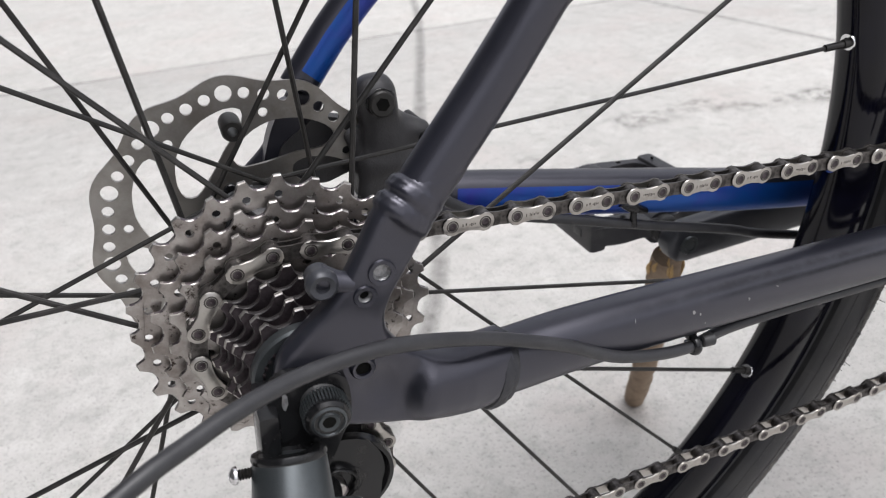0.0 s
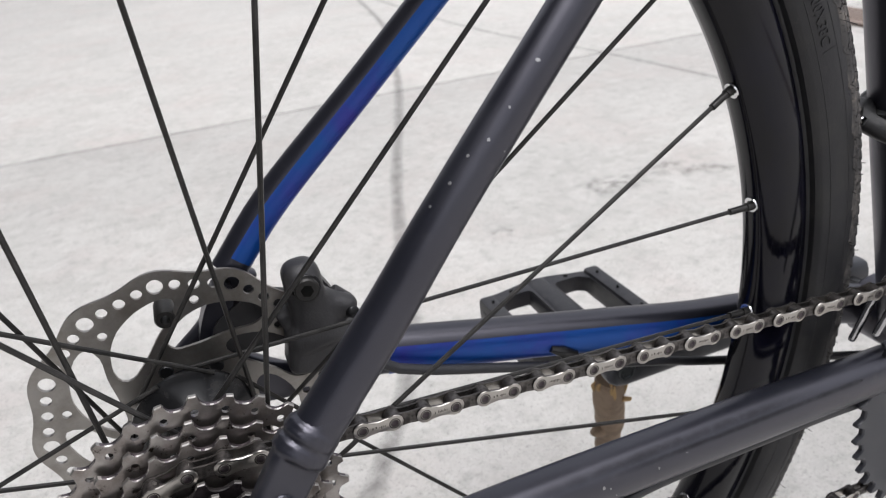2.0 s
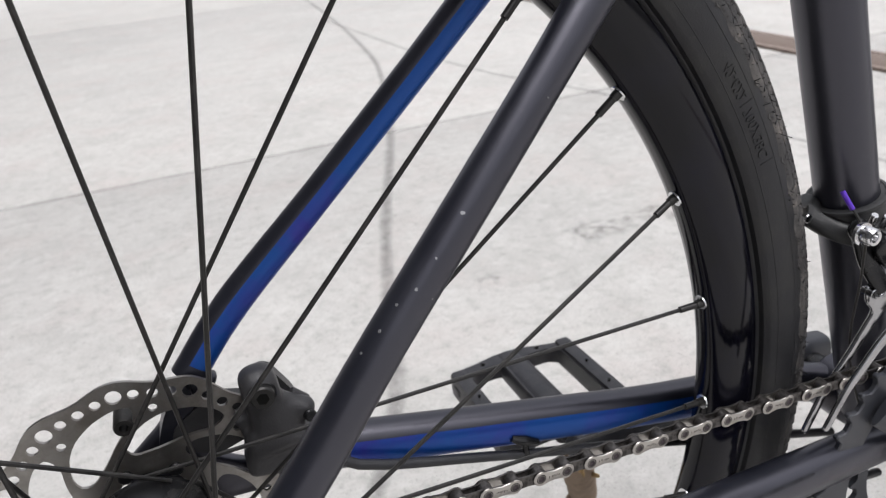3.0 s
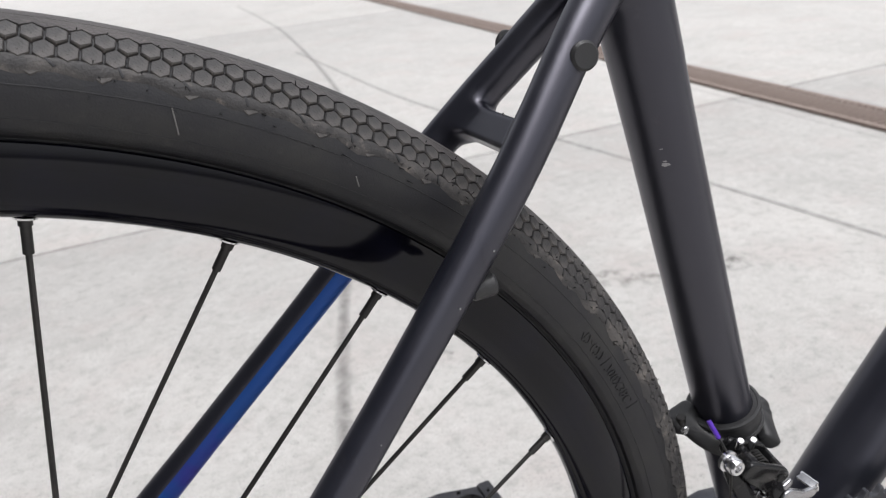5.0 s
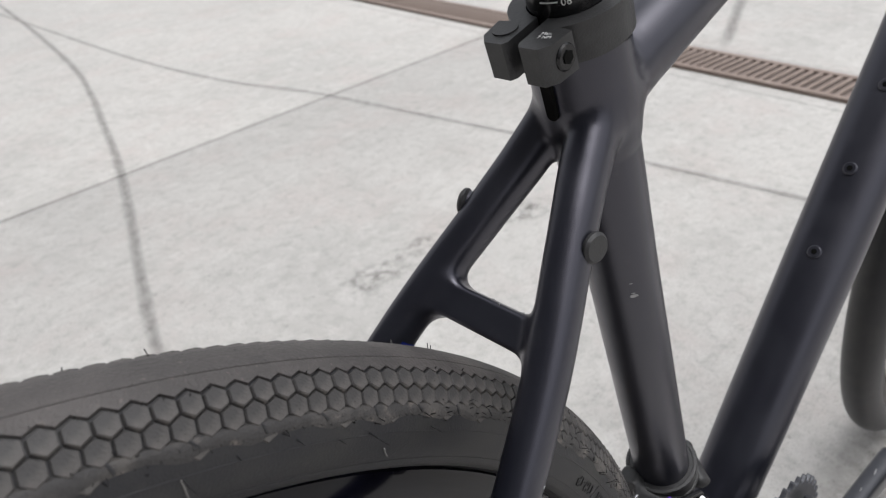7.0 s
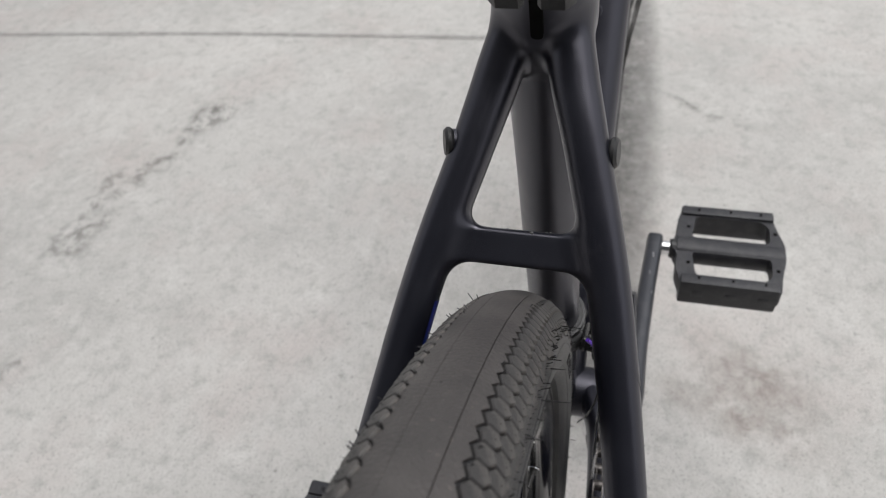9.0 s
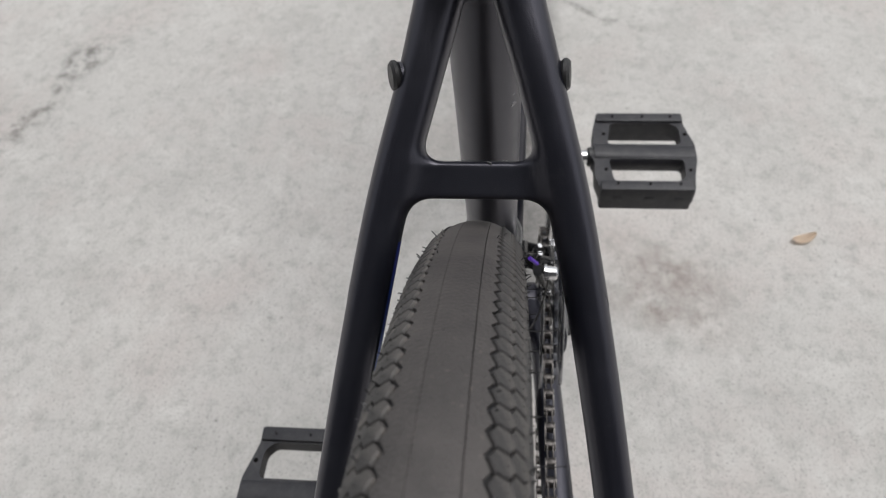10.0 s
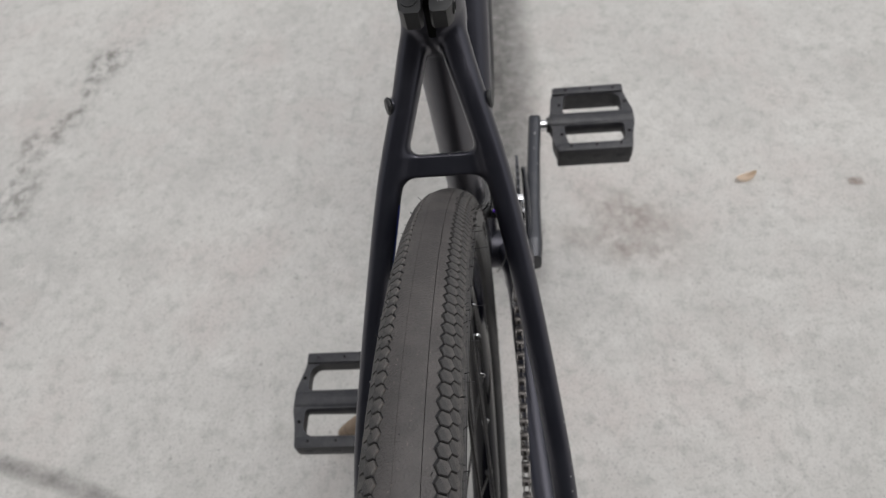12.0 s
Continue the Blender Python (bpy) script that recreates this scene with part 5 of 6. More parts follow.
def clamp():
    c = ST(0.7185)
    m = Matrix.Translation(c) @ Matrix.Rotation(-math.atan2(-UP.x, UP.z), 4, "Y")
    loops = [[]]
    for i in range(33):
        a = radians(-165 + 330 * i / 32)
        loops[0].append((0.0205 * math.cos(a), 0.0205 * math.sin(a)))
    ring = [(0.0205 * math.cos(radians(q)), 0.0205 * math.sin(radians(q))) for q in range(-150, 151, 10)]
    ear = [(-0.0185, 0.0150), (-0.0275, 0.0140), (-0.0310, 0.0110), (-0.0310, 0.0036), (-0.0290, 0.0022), (-0.0138, 0.0022)]
    inner = [(0.0141 * math.cos(radians(q)), 0.0141 * math.sin(radians(q))) for q in range(170, -171, -10)]
    loop = ring + ear + inner + [(x, -y) for x, y in ear[::-1]]
    flip = Matrix(((1, 0, 0, 0), (0, 0, 1, 0), (0, 1, 0, 0), (0, 0, 0, 1)))
    bm = slab([loop], 0.0135, place=m @ flip)
    bmesh.ops.bevel(bm, geom=[e for e in bm.edges if len(e.link_faces) == 2 and e.calc_face_angle(0) > 0.9], offset=0.0012, segments=2, affect="EDGES")
    ob = part("seat_clamp", bm, PLASTIC, bicycle, "black split seat clamp with a socket bolt")
    part("clamp_bolt", rod(m @ Vector((-0.0228, -0.0132, 0)), m @ Vector((-0.0228, -0.0152, 0)), 0.0046, 20, bevel=0.0006), GLOSS, ob)
    part("bolt_socket", rod(m @ Vector((-0.0228, -0.0153, 0)), m @ Vector((-0.0228, -0.0156, 0)), 0.0024, 6), HOLE_SHADE, ob)
    part("barrel_nut", rod(m @ Vector((-0.0228, 0.0085, 0.0064)), m @ Vector((-0.0228, 0.0085, 0.0073)), 0.0044, 20), PLASTIC, ob)
    # a solid plate; its near-black colour gives the slot's shade
    slot = slab([rounded([(-0.0022, -0.012), (0.0022, -0.012), (0.0022, 0.016), (-0.0022, 0.016)], 0.002)], 0.004,
                place=Matrix.Translation(ST(0.702) + Vector((-0.0176, 0, -0.0052))) @ Matrix.Rotation(-math.atan2(-UP.x, UP.z), 4, "Y") @ Matrix.Rotation(radians(90), 4, "Z"))
    part("relief_slot", slot, HOLE_SHADE, ob, "near-black plate, painted shade of the relief slot")
    return ob


clamp()

# --- front derailleur on the seat tube
c = ST(0.434)
tilt = Matrix.Rotation(-math.atan2(-UP.x, UP.z), 4, "Y")
fd = part("front_derailleur", lathe([(0.0160, -0.0070), (0.0182, -0.0070), (0.0192, -0.0058), (0.0192, 0.0048), (0.0182, 0.0060), (0.0160, 0.0060)], 40, closed=False), PLASTIC, bicycle,
          "front derailleur with a black clamp and chrome cage", Matrix.Translation(c) @ tilt @ Matrix.Rotation(radians(90), 4, "X"))
inv = fd.matrix_basis.inverted()


def fd_part(name, bm, mat, label=""):
    if isinstance(bm, bpy.types.Mesh):
        bm.materials.append(mat)
    return part(name, bm, mat, fd, label, inv)


hinge_lobe = box_field(Matrix.Translation(c + Vector((-0.0230, 0.0085, -0.0010))) @ tilt, (0.0098, 0.0066, 0.0056), 0.0042)
hinge_web = tube_field([c + Vector((-0.0225, 0.0040, -0.0030)), c + Vector((-0.0175, -0.0080, -0.0085)), c + Vector((-0.0060, -0.0180, -0.0130))], [(0.0050, 0.0062), (0.0050, 0.0058), (0.0055, 0.0060)], 2.6, (0.004, 0.004))
latch_lobe = tube_field([c + Vector((0.0150, 0.0130, -0.0060)), c + Vector((0.0245, 0.0010, -0.0100)), c + Vector((0.0185, -0.0160, -0.0165))], [(0.0052, 0.0078), (0.0058, 0.0092), (0.0050, 0.0080)], 2.8, (0.004, 0.004))
fd_part("clamp_hinge", blended("clamp_hinge", lambda p: melt(hinge_lobe(p), hinge_web(p), 0.003), c + Vector((-0.040, -0.030, -0.026)), c + Vector((0.006, 0.022, 0.012)), 0.0008), PLASTIC)
fd_part("clamp_latch", blended("clamp_latch", latch_lobe, c + Vector((0.003, -0.030, -0.032)), c + Vector((0.036, 0.024, 0.010)), 0.0008), PLASTIC)
for off in (-0.0062, 0.0050):  # raised rims of the clamp band
    part("band_rim", lathe([(0.0186, off - 0.0012), (0.0202, off - 0.0010), (0.0205, off), (0.0202, off + 0.0010), (0.0186, off + 0.0012)], 40), PLASTIC, fd)
fd_part("hinge_pin", rod(c + Vector((-0.0268, 0.004, -0.0068)), c + Vector((-0.0280, 0.0035, 0.0046)), 0.0028, 14, bevel=0.0005), SPOKE)
body = pose(0.3735, -0.0300, 0.4225, 12, 34, 0)
for yy in (-0.0090, 0.0090):
    cheek = rounded([(-0.0175, 0.0052), (0.0105, 0.0080), (0.0165, 0.0050), (0.0165, -0.0060), (0.0080, -0.0098), (-0.0060, -0.0080), (-0.0175, -0.0040)], 0.0035)
    fd_part("bracket_cheek", pillow(cheek, [], 0.0040, 0.0014, body @ Matrix.Translation((0, yy, -0.0010))), GLOSS)
    fd_part("bracket_pin", rod(body @ Vector((0.0105, yy * 1.20, 0.0008)), body @ Vector((0.0105, yy * 1.32, 0.0008)), 0.0026, 16, bevel=0.0005), SPOKE)
fd_part("bracket_end", block((0.0046, 0.0185, 0.0120), m=body @ pose(0.0140, 0, -0.0010), bevel=0.0018), GLOSS)
fd_part("bracket_end", block((0.0080, 0.0175, 0.0100), m=body @ pose(-0.0120, 0, 0), bevel=0.0022), GLOSS)
fd_part("link", block((0.0200, 0.0080, 0.0050), m=body @ pose(0.0010, 0, -0.0030), bevel=0.0018), GLOSS)
coil = [body @ Vector((0.0010 + 0.0034 * math.cos(a), -0.0045 + 0.0090 * a / (10 * math.pi), 0.0012 + 0.0034 * math.sin(a))) for a in [10 * math.pi * k / 70 for k in range(71)]]
fd_part("return_spring", sweep(coil, (0.0006, 0.0006), 6, 0.001), SPOKE, "small dark coil spring")
fd_part("hinge_screw", rod((0.3531, 0.0050, 0.4311), (0.3523, -0.0012, 0.4315), 0.0026, 16, bevel=0.0005), CHROME, "small silver clamp screw")
fd_part("arm", sweep([(0.3560, -0.0300, 0.4330), (0.3580, -0.0340, 0.4180), (0.3640, -0.0400, 0.4030)], [(0.0032, 0.0064), (0.0028, 0.0052), (0.0024, 0.0045)], 16, 0.004, power=3), GLOSS)
fd_part("arm", sweep([(0.3740, -0.0360, 0.4180), (0.3790, -0.0400, 0.4080), (0.3800, -0.0430, 0.3980)], [(0.0032, 0.0060), (0.0028, 0.0052), (0.0024, 0.0045)], 16, 0.004, power=3), GLOSS)
fd_part("cable_bolt", lathe([(0.0001, -0.0040), (0.0022, -0.0040), (0.0024, -0.0062), (0.0038, -0.0064), (0.0046, -0.0054), (0.0046, 0.0), (0.0058, 0.0002), (0.0058, 0.0020), (0.0001, 0.0020)], 24, (0.3495, -0.0360, 0.4360), closed=False), CHROME, "silver cable anchor bolt")
for x, z in ((0.3610, 0.4400), (0.3700, 0.4370)):
    fd_part("limit_screw", rod((x + 0.001, -0.0290, z - 0.005), (x, -0.0315, z + 0.002), 0.0019, 12, bevel=0.0004), CHROME)
RAILS = {-0.0500: [(0.3985, 0.4110), (0.3890, 0.4105), (0.3785, 0.4165), (0.3735, 0.4155), (0.3690, 0.4085), (0.3670, 0.3960), (0.3503, 0.3801), (0.3340, 0.3600), (0.3220, 0.3380), (0.3255, 0.3360),
                   (0.3375, 0.3570), (0.3545, 0.3760), (0.3705, 0.3900), (0.3745, 0.4040), (0.3800, 0.4095), (0.3880, 0.4035), (0.3970, 0.4045)],
         -0.0360: [(0.3960, 0.4060), (0.3850, 0.4010), (0.3765, 0.4040), (0.3726, 0.4085), (0.3690, 0.4060), (0.3695, 0.3975), (0.3635, 0.3975), (0.3595, 0.4065), (0.3555, 0.4050), (0.3585, 0.3945),
                   (0.3640, 0.3890), (0.3507, 0.3687), (0.3340, 0.3470), (0.3240, 0.3260), (0.3280, 0.3240), (0.3385, 0.3450), (0.3550, 0.3660), (0.3700, 0.3850), (0.3800, 0.3950), (0.3960, 0.3990)]}
for y, edge in RAILS.items():
    fd_part("cage_plate", pillow(rounded(edge, 0.003, 3), [], 0.0026, 0.0011, Matrix.Translation((0, y, 0))), CAGE, "chromed cage plate")
for x, z in ((0.3722, 0.4045), (0.3580, 0.4025)):
    fd_part("pivot_screw", rod((x, -0.0405, z), (x, -0.0335, z), 0.0024, 14, bevel=0.0004), CAGE)
fd_part("cage_bridge", block((0.0050, 0.0100, 0.0016), m=pose(0.3958, -0.0455, 0.4105, 0, -10), bevel=0.0005), CAGE)
fd_part("cage_hook", block((0.0018, 0.0110, 0.0060), m=pose(0.3985, -0.0450, 0.4085, 0, -10), bevel=0.0005), CHROME, "bright hooked end")
fd_part("cable", sweep([(0.3495, -0.0375, 0.4360), (0.3520, -0.0360, 0.41), (0.3600, -0.030, 0.36), (0.40, -0.02, 0.28)], (0.0007, 0.0007), 8, 0.01), SPOKE)
fd_part("cable_end", sweep([(0.3500, -0.0360, 0.4380), (0.3485, -0.0300, 0.4460), (0.3465, -0.0255, 0.4520)], (0.0007, 0.0007), 8, 0.003), SPOKE)
fd_part("cable_cap", sweep([(0.3482, -0.0290, 0.4470), (0.3458, -0.0240, 0.4555)], (0.0013, 0.0013), 10, 0.004), PURPLE, "purple cable end cap")

# --- rear derailleur
rd = part("rear_derailleur", rod((-0.0125, -0.0890, 0.3395), (-0.0200, -0.1150, 0.2960), 0.0112, 40, bevel=0.0012, r1=0.0155), DERAIL, bicycle, "dark grey rear derailleur body")
part("body_rim", lathe([(0.0060, -0.0012), (0.0112, -0.0012), (0.0116, 0.0), (0.0112, 0.0012), (0.0060, 0.0012)], 36), GLOSS, rd,
     m=Matrix.Translation((-0.0125, -0.0890, 0.3395)) @ Vector((-0.0075, -0.026, -0.0435)).to_track_quat("Y", "Z").to_matrix().to_4x4())
part("pivot", rod((0.0010, -0.0960, 0.3215), (-0.0060, -0.1120, 0.3020), 0.0062, 20, bevel=0.0012), DERAIL, rd)
part("axle_bolt", rod((0.001, -0.079, 0.3482), (0.001, -0.0905, 0.3482), 0.0070, 36, bevel=0.001), GLOSS, rd, "knurled black axle bolt")
part("bolt_face", lathe([(0.0020, -0.0890), (0.0021, -0.0908), (0.0032, -0.0911), (0.0036, -0.0904), (0.0044, -0.0904), (0.0048, -0.0911), (0.0056, -0.0906), (0.0020, -0.0885)], 28, (0.001, 0, 0.3482)), DERAIL, rd)
part("bolt_socket", rod((0.001, -0.0900, 0.3482), (0.001, -0.0908, 0.3482), 0.0023, 6), HOLE_SHADE, rd)
part("mount_washer", rod((0.0004, -0.072, 0.3503), (0.0008, -0.0825, 0.3492), 0.0088, 32, bevel=0.0015, r1=0.0074), PLASTIC, rd)
knurl = to_mesh("ridge", block((0.0012, 0.0056, 0.0006)), DERAIL)
for i in range(44):
    a = 2 * math.pi * i / 44
    part("ridge", knurl, GLOSS, rd, m=rd.matrix_basis.inverted() @ Matrix.Translation((0.001 + 0.0070 * math.cos(a), -0.0855, 0.3482 + 0.0070 * math.sin(a))) @ Matrix.Rotation(-a, 4, "Y"))
part("hanger_link", block((0.0065, 0.020, 0.052), m=pose(-0.0185, -0.078, 0.328, 0, 6), bevel=0.002), GLOSS, rd)
aim = Matrix.Translation((-0.0308, -0.090, 0.3388)) @ Vector((0.99, 0, -0.14)).to_track_quat("Y", "Z").to_matrix().to_4x4()
part("tension_screw", lathe([(0.0001, 0.002)] + [(0.0018 if i % 2 else 0.0013, 0.002 + 0.00042 * i) for i in range(24)] + [(0.0001, 0.0122)], 16, closed=False), SPOKE, rd, "dark threaded screw", aim, angle=20)
part("screw_head", lathe([(0.0001, 0.0006), (0.0007, 0.0005), (0.0008, -0.0001), (0.0016, 0.0002), (0.0025, 0.0010), (0.0028, 0.0017), (0.0027, 0.0024), (0.0015, 0.0027), (0.0001, 0.0027)], 24, closed=False), CHROME, rd, "silver adjusting screw head", aim)
for y in (-0.0470, -0.0330):
    part("cage_plate", slab([rounded([(0.0235, 0.290), (0.0170, 0.3020), (0.0020, 0.3055), (-0.0120, 0.296), (-0.0280, 0.235), (-0.0240, 0.209), (-0.004, 0.206), (0.010, 0.224)], 0.009)], 0.0016,
                            place=Matrix.Translation((0, y - 0.004, 0))), GLOSS, rd)
for (cx, cz), name in (((0.005, 0.2840), "guide_pulley"), ((-0.012, 0.2250), "tension_pulley")):
    part(name, slab([[q for q in ring_gear(11, 0.0215, 0.004)[0]], ring_loop(0, 0, 0.004, 12)], 0.0024, place=Matrix.Translation((cx, -0.040, cz))), PLASTIC, rd)
    part("pulley_bolt", rod((cx - 0.0015, -0.050, cz - 0.003), (cx - 0.0015, -0.0545, cz - 0.003), 0.0034, 16, bevel=0.0005), SMALL_STEEL, rd)
part("pulley_guard", lathe([(0.0001, -0.0500), (0.0060, -0.0500), (0.0066, -0.0520), (0.0078, -0.0520), (0.0082, -0.0500), (0.0120, -0.0488), (0.0165, -0.0490), (0.0182, -0.0508), (0.0198, -0.0506), (0.0205, -0.0470), (0.0001, -0.0465)], 56, (0.0068, 0, 0.2826), closed=False), GLOSS, rd, "round black pulley guard")
part("guard_bolt", rod((0.0026, -0.0500, 0.2843), (0.0026, -0.0570, 0.2843), 0.0034, 20, bevel=0.0007), EDGE, rd, "bare steel pulley bolt")
part("guard_collar", lathe([(0.0066, -0.0500), (0.0068, -0.0535), (0.0080, -0.0548), (0.0092, -0.0535), (0.0094, -0.0500)], 32, (0.0026, 0, 0.2843)), GLOSS, rd)
part("knuckle", rod((-0.004, -0.0560, 0.2870), (-0.008, -0.0780, 0.2940), 0.0085, 28, bevel=0.002), GLOSS, rd)

# --- cable housing
part("cable_housing", sweep([(0.40, -0.03, 0.262), (0.33, -0.042, 0.2855), (0.24, -0.0495, 0.2965), (0.185, -0.0535, 0.3005), (0.153, -0.0628, 0.3055), (0.1183, -0.0692, 0.3177), (0.0922, -0.0709, 0.3331), (0.0584, -0.0774, 0.3516),
                             (0.0245, -0.0891, 0.3679), (-0.0004, -0.0971, 0.3733), (-0.0196, -0.1079, 0.377), (-0.0353, -0.1178, 0.3778), (-0.0486, -0.1265, 0.3776), (-0.075, -0.138, 0.368), (-0.098, -0.136, 0.335),
                             (-0.090, -0.118, 0.305), (-0.060, -0.104, 0.300), (-0.028, -0.096, 0.308)], (0.0025, 0.0025), 16, 0.006), HOUSING, bicycle, "long loop of black gear cable housing")
def cable_clip(c, up):
    """A small hook that holds the housing to the underside of the stay."""
    c = Vector(c)
    ring = [c + Vector((0, 0.0036 * math.cos(radians(a)), 0.0036 * math.sin(radians(a)))) for a in range(60, 361, 30)]
    hook = part("cable_clip", sweep(ring, (0.0019, 0.0011), 10, 0.001, side=(1, 0, 0)), GLOSS, bicycle, "small black cable hook")
    part("clip_stud", block((0.0042, 0.0050, up), m=Matrix.Translation(c + Vector((0, 0.0030, up / 2 + 0.002))), bevel=0.0008), GLOSS, hook)
    part("clip_stop", rod(c + Vector((0.004, 0, 0.0004)), c + Vector((0.0100, -0.0008, 0.0006)), 0.0028, 16, bevel=0.0006), PLASTIC, hook)


cable_clip((0.1600, -0.0605, 0.3040), 0.007)

# --- bottle bosses on the down tube
for x, z in ((0.576, 0.4860), (0.618, 0.5345), (0.660, 0.5830)):
    n_ = Vector((-0.755, 0, 0.656))
    p = Vector((x, 0, z))
    b = part("bottle_boss", rod(p - n_ * 0.003, p + n_ * 0.0017, 0.0048, 20, bevel=0.0008), PAINT, down_tube)
    part("boss_socket", rod(p + n_ * 0.0016, p + n_ * 0.0019, 0.0022, 6), HOLE_SHADE, down_tube)

# --- chips, scratches and printed marks on the paint
def on_tube(points, radii, f, deg, power=2.2):
    """A point and normal on a swept tube: f along it (0..1), deg round its section."""
    pts = spline(points, 0.004)
    i = min(len(pts) - 2, int(f * (len(pts) - 1)))
    d = (pts[i + 1] - pts[i]).normalized()
    u = (Vector((0, 1, 0)) - d * d.y).normalized()
    v = d.cross(u)
    k = f * (len(radii) - 1)
    ra, rb = (np.interp(k, range(len(radii)), [r[j] for r in radii]) for j in (0, 1))
    c_, s_ = math.cos(radians(deg)), math.sin(radians(deg))
    e = 2 / power
    c2, s2 = math.copysign(abs(c_) ** e, c_), math.copysign(abs(s_) ** e, s_)
    return pts[i] + u * (ra * c2) + v * (rb * s2), (u * c_ / ra + v * s_ / rb)


ssr, csr = SSRIGHT, CSRIGHT
for f, deg, size in ((0.360, 152, 0.0009), (0.325, 154, 0.0005), (0.292, 152, 0.0007), (0.30, 200, 0.0004), (0.281, 128, 0.0007), (0.250, 126, 0.0007), (0.225, 112, 0.0006), (0.60, 190, 0.0005), (0.66, 196, 0.0005), (0.47, 185, 0.0004)):
    p, n_ = on_tube(ssr, SSR, f, deg)
    chip(p, n_, size, stays["ss", -1])
for f, deg, size, long in ((0.285, 165, 0.0009, 1.2), (0.30, 172, 0.0005, 1.5), (0.37, 168, 0.0006, 1.3), (0.372, 171, 0.0003, 1.0), (0.22, 150, 0.0003, 4), (0.42, 158, 0.0003, 3), (0.31, 190, 0.0004, 1.5)):
    p, n_ = on_tube(csr, CSR, f, deg, 2.3)
    chip(p, n_, size, stays["cs", -1], long=long, turn=350 * f)
for lo, hi, a0, a1 in ((2, 6, 112, 142), (3, 7, 140, 156)):
    bm = sweep(csr[lo:hi], [(a + 0.00025, b + 0.00025) for a, b in CSR[lo:hi]], 10, power=2.3, arc=(a0, a1))
    rub = part("rub_mark", bm, RUBBED, stays["cs", -1], "long dull rub mark in the paint")
    wear = rub.data.attributes.new("wear", "FLOAT", "POINT")
    rows = len(rub.data.vertices) // 11
    for k in range(len(rub.data.vertices)):
        f, g = (k % 11) / 10, (k // 11) / max(1, rows - 1)
        wear.data[k].value = math.sin(math.pi * f) * min(1, 4 * g, 4 * (1 - g))
seat_tube = [o for o in bicycle.children if o.name == "seat_tube"][0]
for z, deg, size, long in ((0.5975, 232, 0.0013, 2.2), (0.5990, 231, 0.0004, 3), (0.605, 230, 0.0003, 3), (0.6425, 224, 0.0011, 1.7), (0.655, 185, 0.0006, 1.3), (0.617, 300, 0.0005, 1.0)):
    q = radians(deg)
    nn = Vector((math.cos(q), math.sin(q), 0.27 * math.cos(q))).normalized()
    chip(ST(z) + nn * 0.01585, nn, size, seat_tube, long=long, turn=z * 900)


def lettering(name, text, size, m, mat, parent, label, bend=None, depth=0.0002):
    """Built-in font, turned into a mesh; bend wraps it round a circle of that radius in its own plane."""
    curve = bpy.data.curves.new(name, "FONT")
    curve.body, curve.size, curve.extrude, curve.align_x, curve.resolution_u = text, size, depth, "CENTER", 2
    tmp = bpy.data.objects.new(name, curve)
    mesh = bpy.data.meshes.new_from_object(tmp)
    bpy.data.objects.remove(tmp)
    bm = bmesh.new()
    bm.from_mesh(mesh)
    if bend:
        bmesh.ops.triangulate(bm, faces=[f_ for f_ in bm.faces if len(f_.verts) > 4])
        bend(bm)
    bm.transform(m)
    return part(name, bm, mat, parent, label)


# height marks on the seat post
post = [o for o in bicycle.children if o.name == "seat_post"][0]


def round_post(bm):
    for v in bm.verts:
        a = v.co.x / 0.0138
        v.co = Vector((-(0.0138 + v.co.z) * math.cos(a), -(0.0138 + v.co.z) * math.sin(a), v.co.y))


for k, digits in enumerate(("06", "05", "04")):
    z = 0.7285 + 0.0105 * k
    here = Matrix.Translation(ST(z)) @ tilt @ Matrix.Rotation(radians(38), 4, "Z")
    lettering("height_number", digits, 0.0036, here, WHITE, post, "white printed number", round_post, 0.0001)
    for j, w in ((0, 0.0062), (1, 0.0040)):
        bm = bmesh.new()
        for i in range(7):
            a = (i / 6 - 0.5) * w / 0.0138 + 0.42
            for h in (0, 0.0005):
                bm.verts.new(Matrix.Translation(ST(z + 0.0012 + j * 0.005)) @ tilt @ Matrix.Rotation(radians(38), 4, "Z") @ Vector((-0.01385 * math.cos(a), 0.01385 * math.sin(a), h)))
        bm.verts.ensure_lookup_table()
        for i in range(6):
            bm.faces.new([bm.verts[q] for q in (2 * i, 2 * i + 2, 2 * i + 3, 2 * i + 1)])
        part("height_mark", bm, WHITE, post)
clamp_ob = [o for o in bicycle.children if o.name == "seat_clamp"][0]
top_of_ear = Matrix.Translation(ST(0.7185)) @ tilt @ Matrix.Translation((-0.0235, -0.0085, 0.00685)) @ Matrix.Rotation(radians(-80), 4, "Z")
lettering("torque_print", "Max.\n7 NM", 0.0021, top_of_ear @ Matrix.Translation((0, 0.0008, 0)), WHITE, clamp_ob, "white torque print", None, 0.00004)


# raised size lettering on the tyre's sidewall
def side_text(text, start, size, q):
    def bend(bm):
        for v in bm.verts:
            a = radians(start) - v.co.x / 0.326
            r = TYRE_S + v.co.z
            w = radians(q) + v.co.y / TYRE_S
            rr = TYRE_C + r * math.cos(w)
            v.co = Vector((rr * math.cos(a), -(r - 0.0008) * math.sin(w), rr * math.sin(a)))
    lettering("size_lettering", text, size, Matrix.Identity(4), RUBBER, rear_tyre, "raised size lettering in black rubber", bend, 0.00045)


side_text("42-622 | 700X38C |", 28.0, 0.0070, 92)


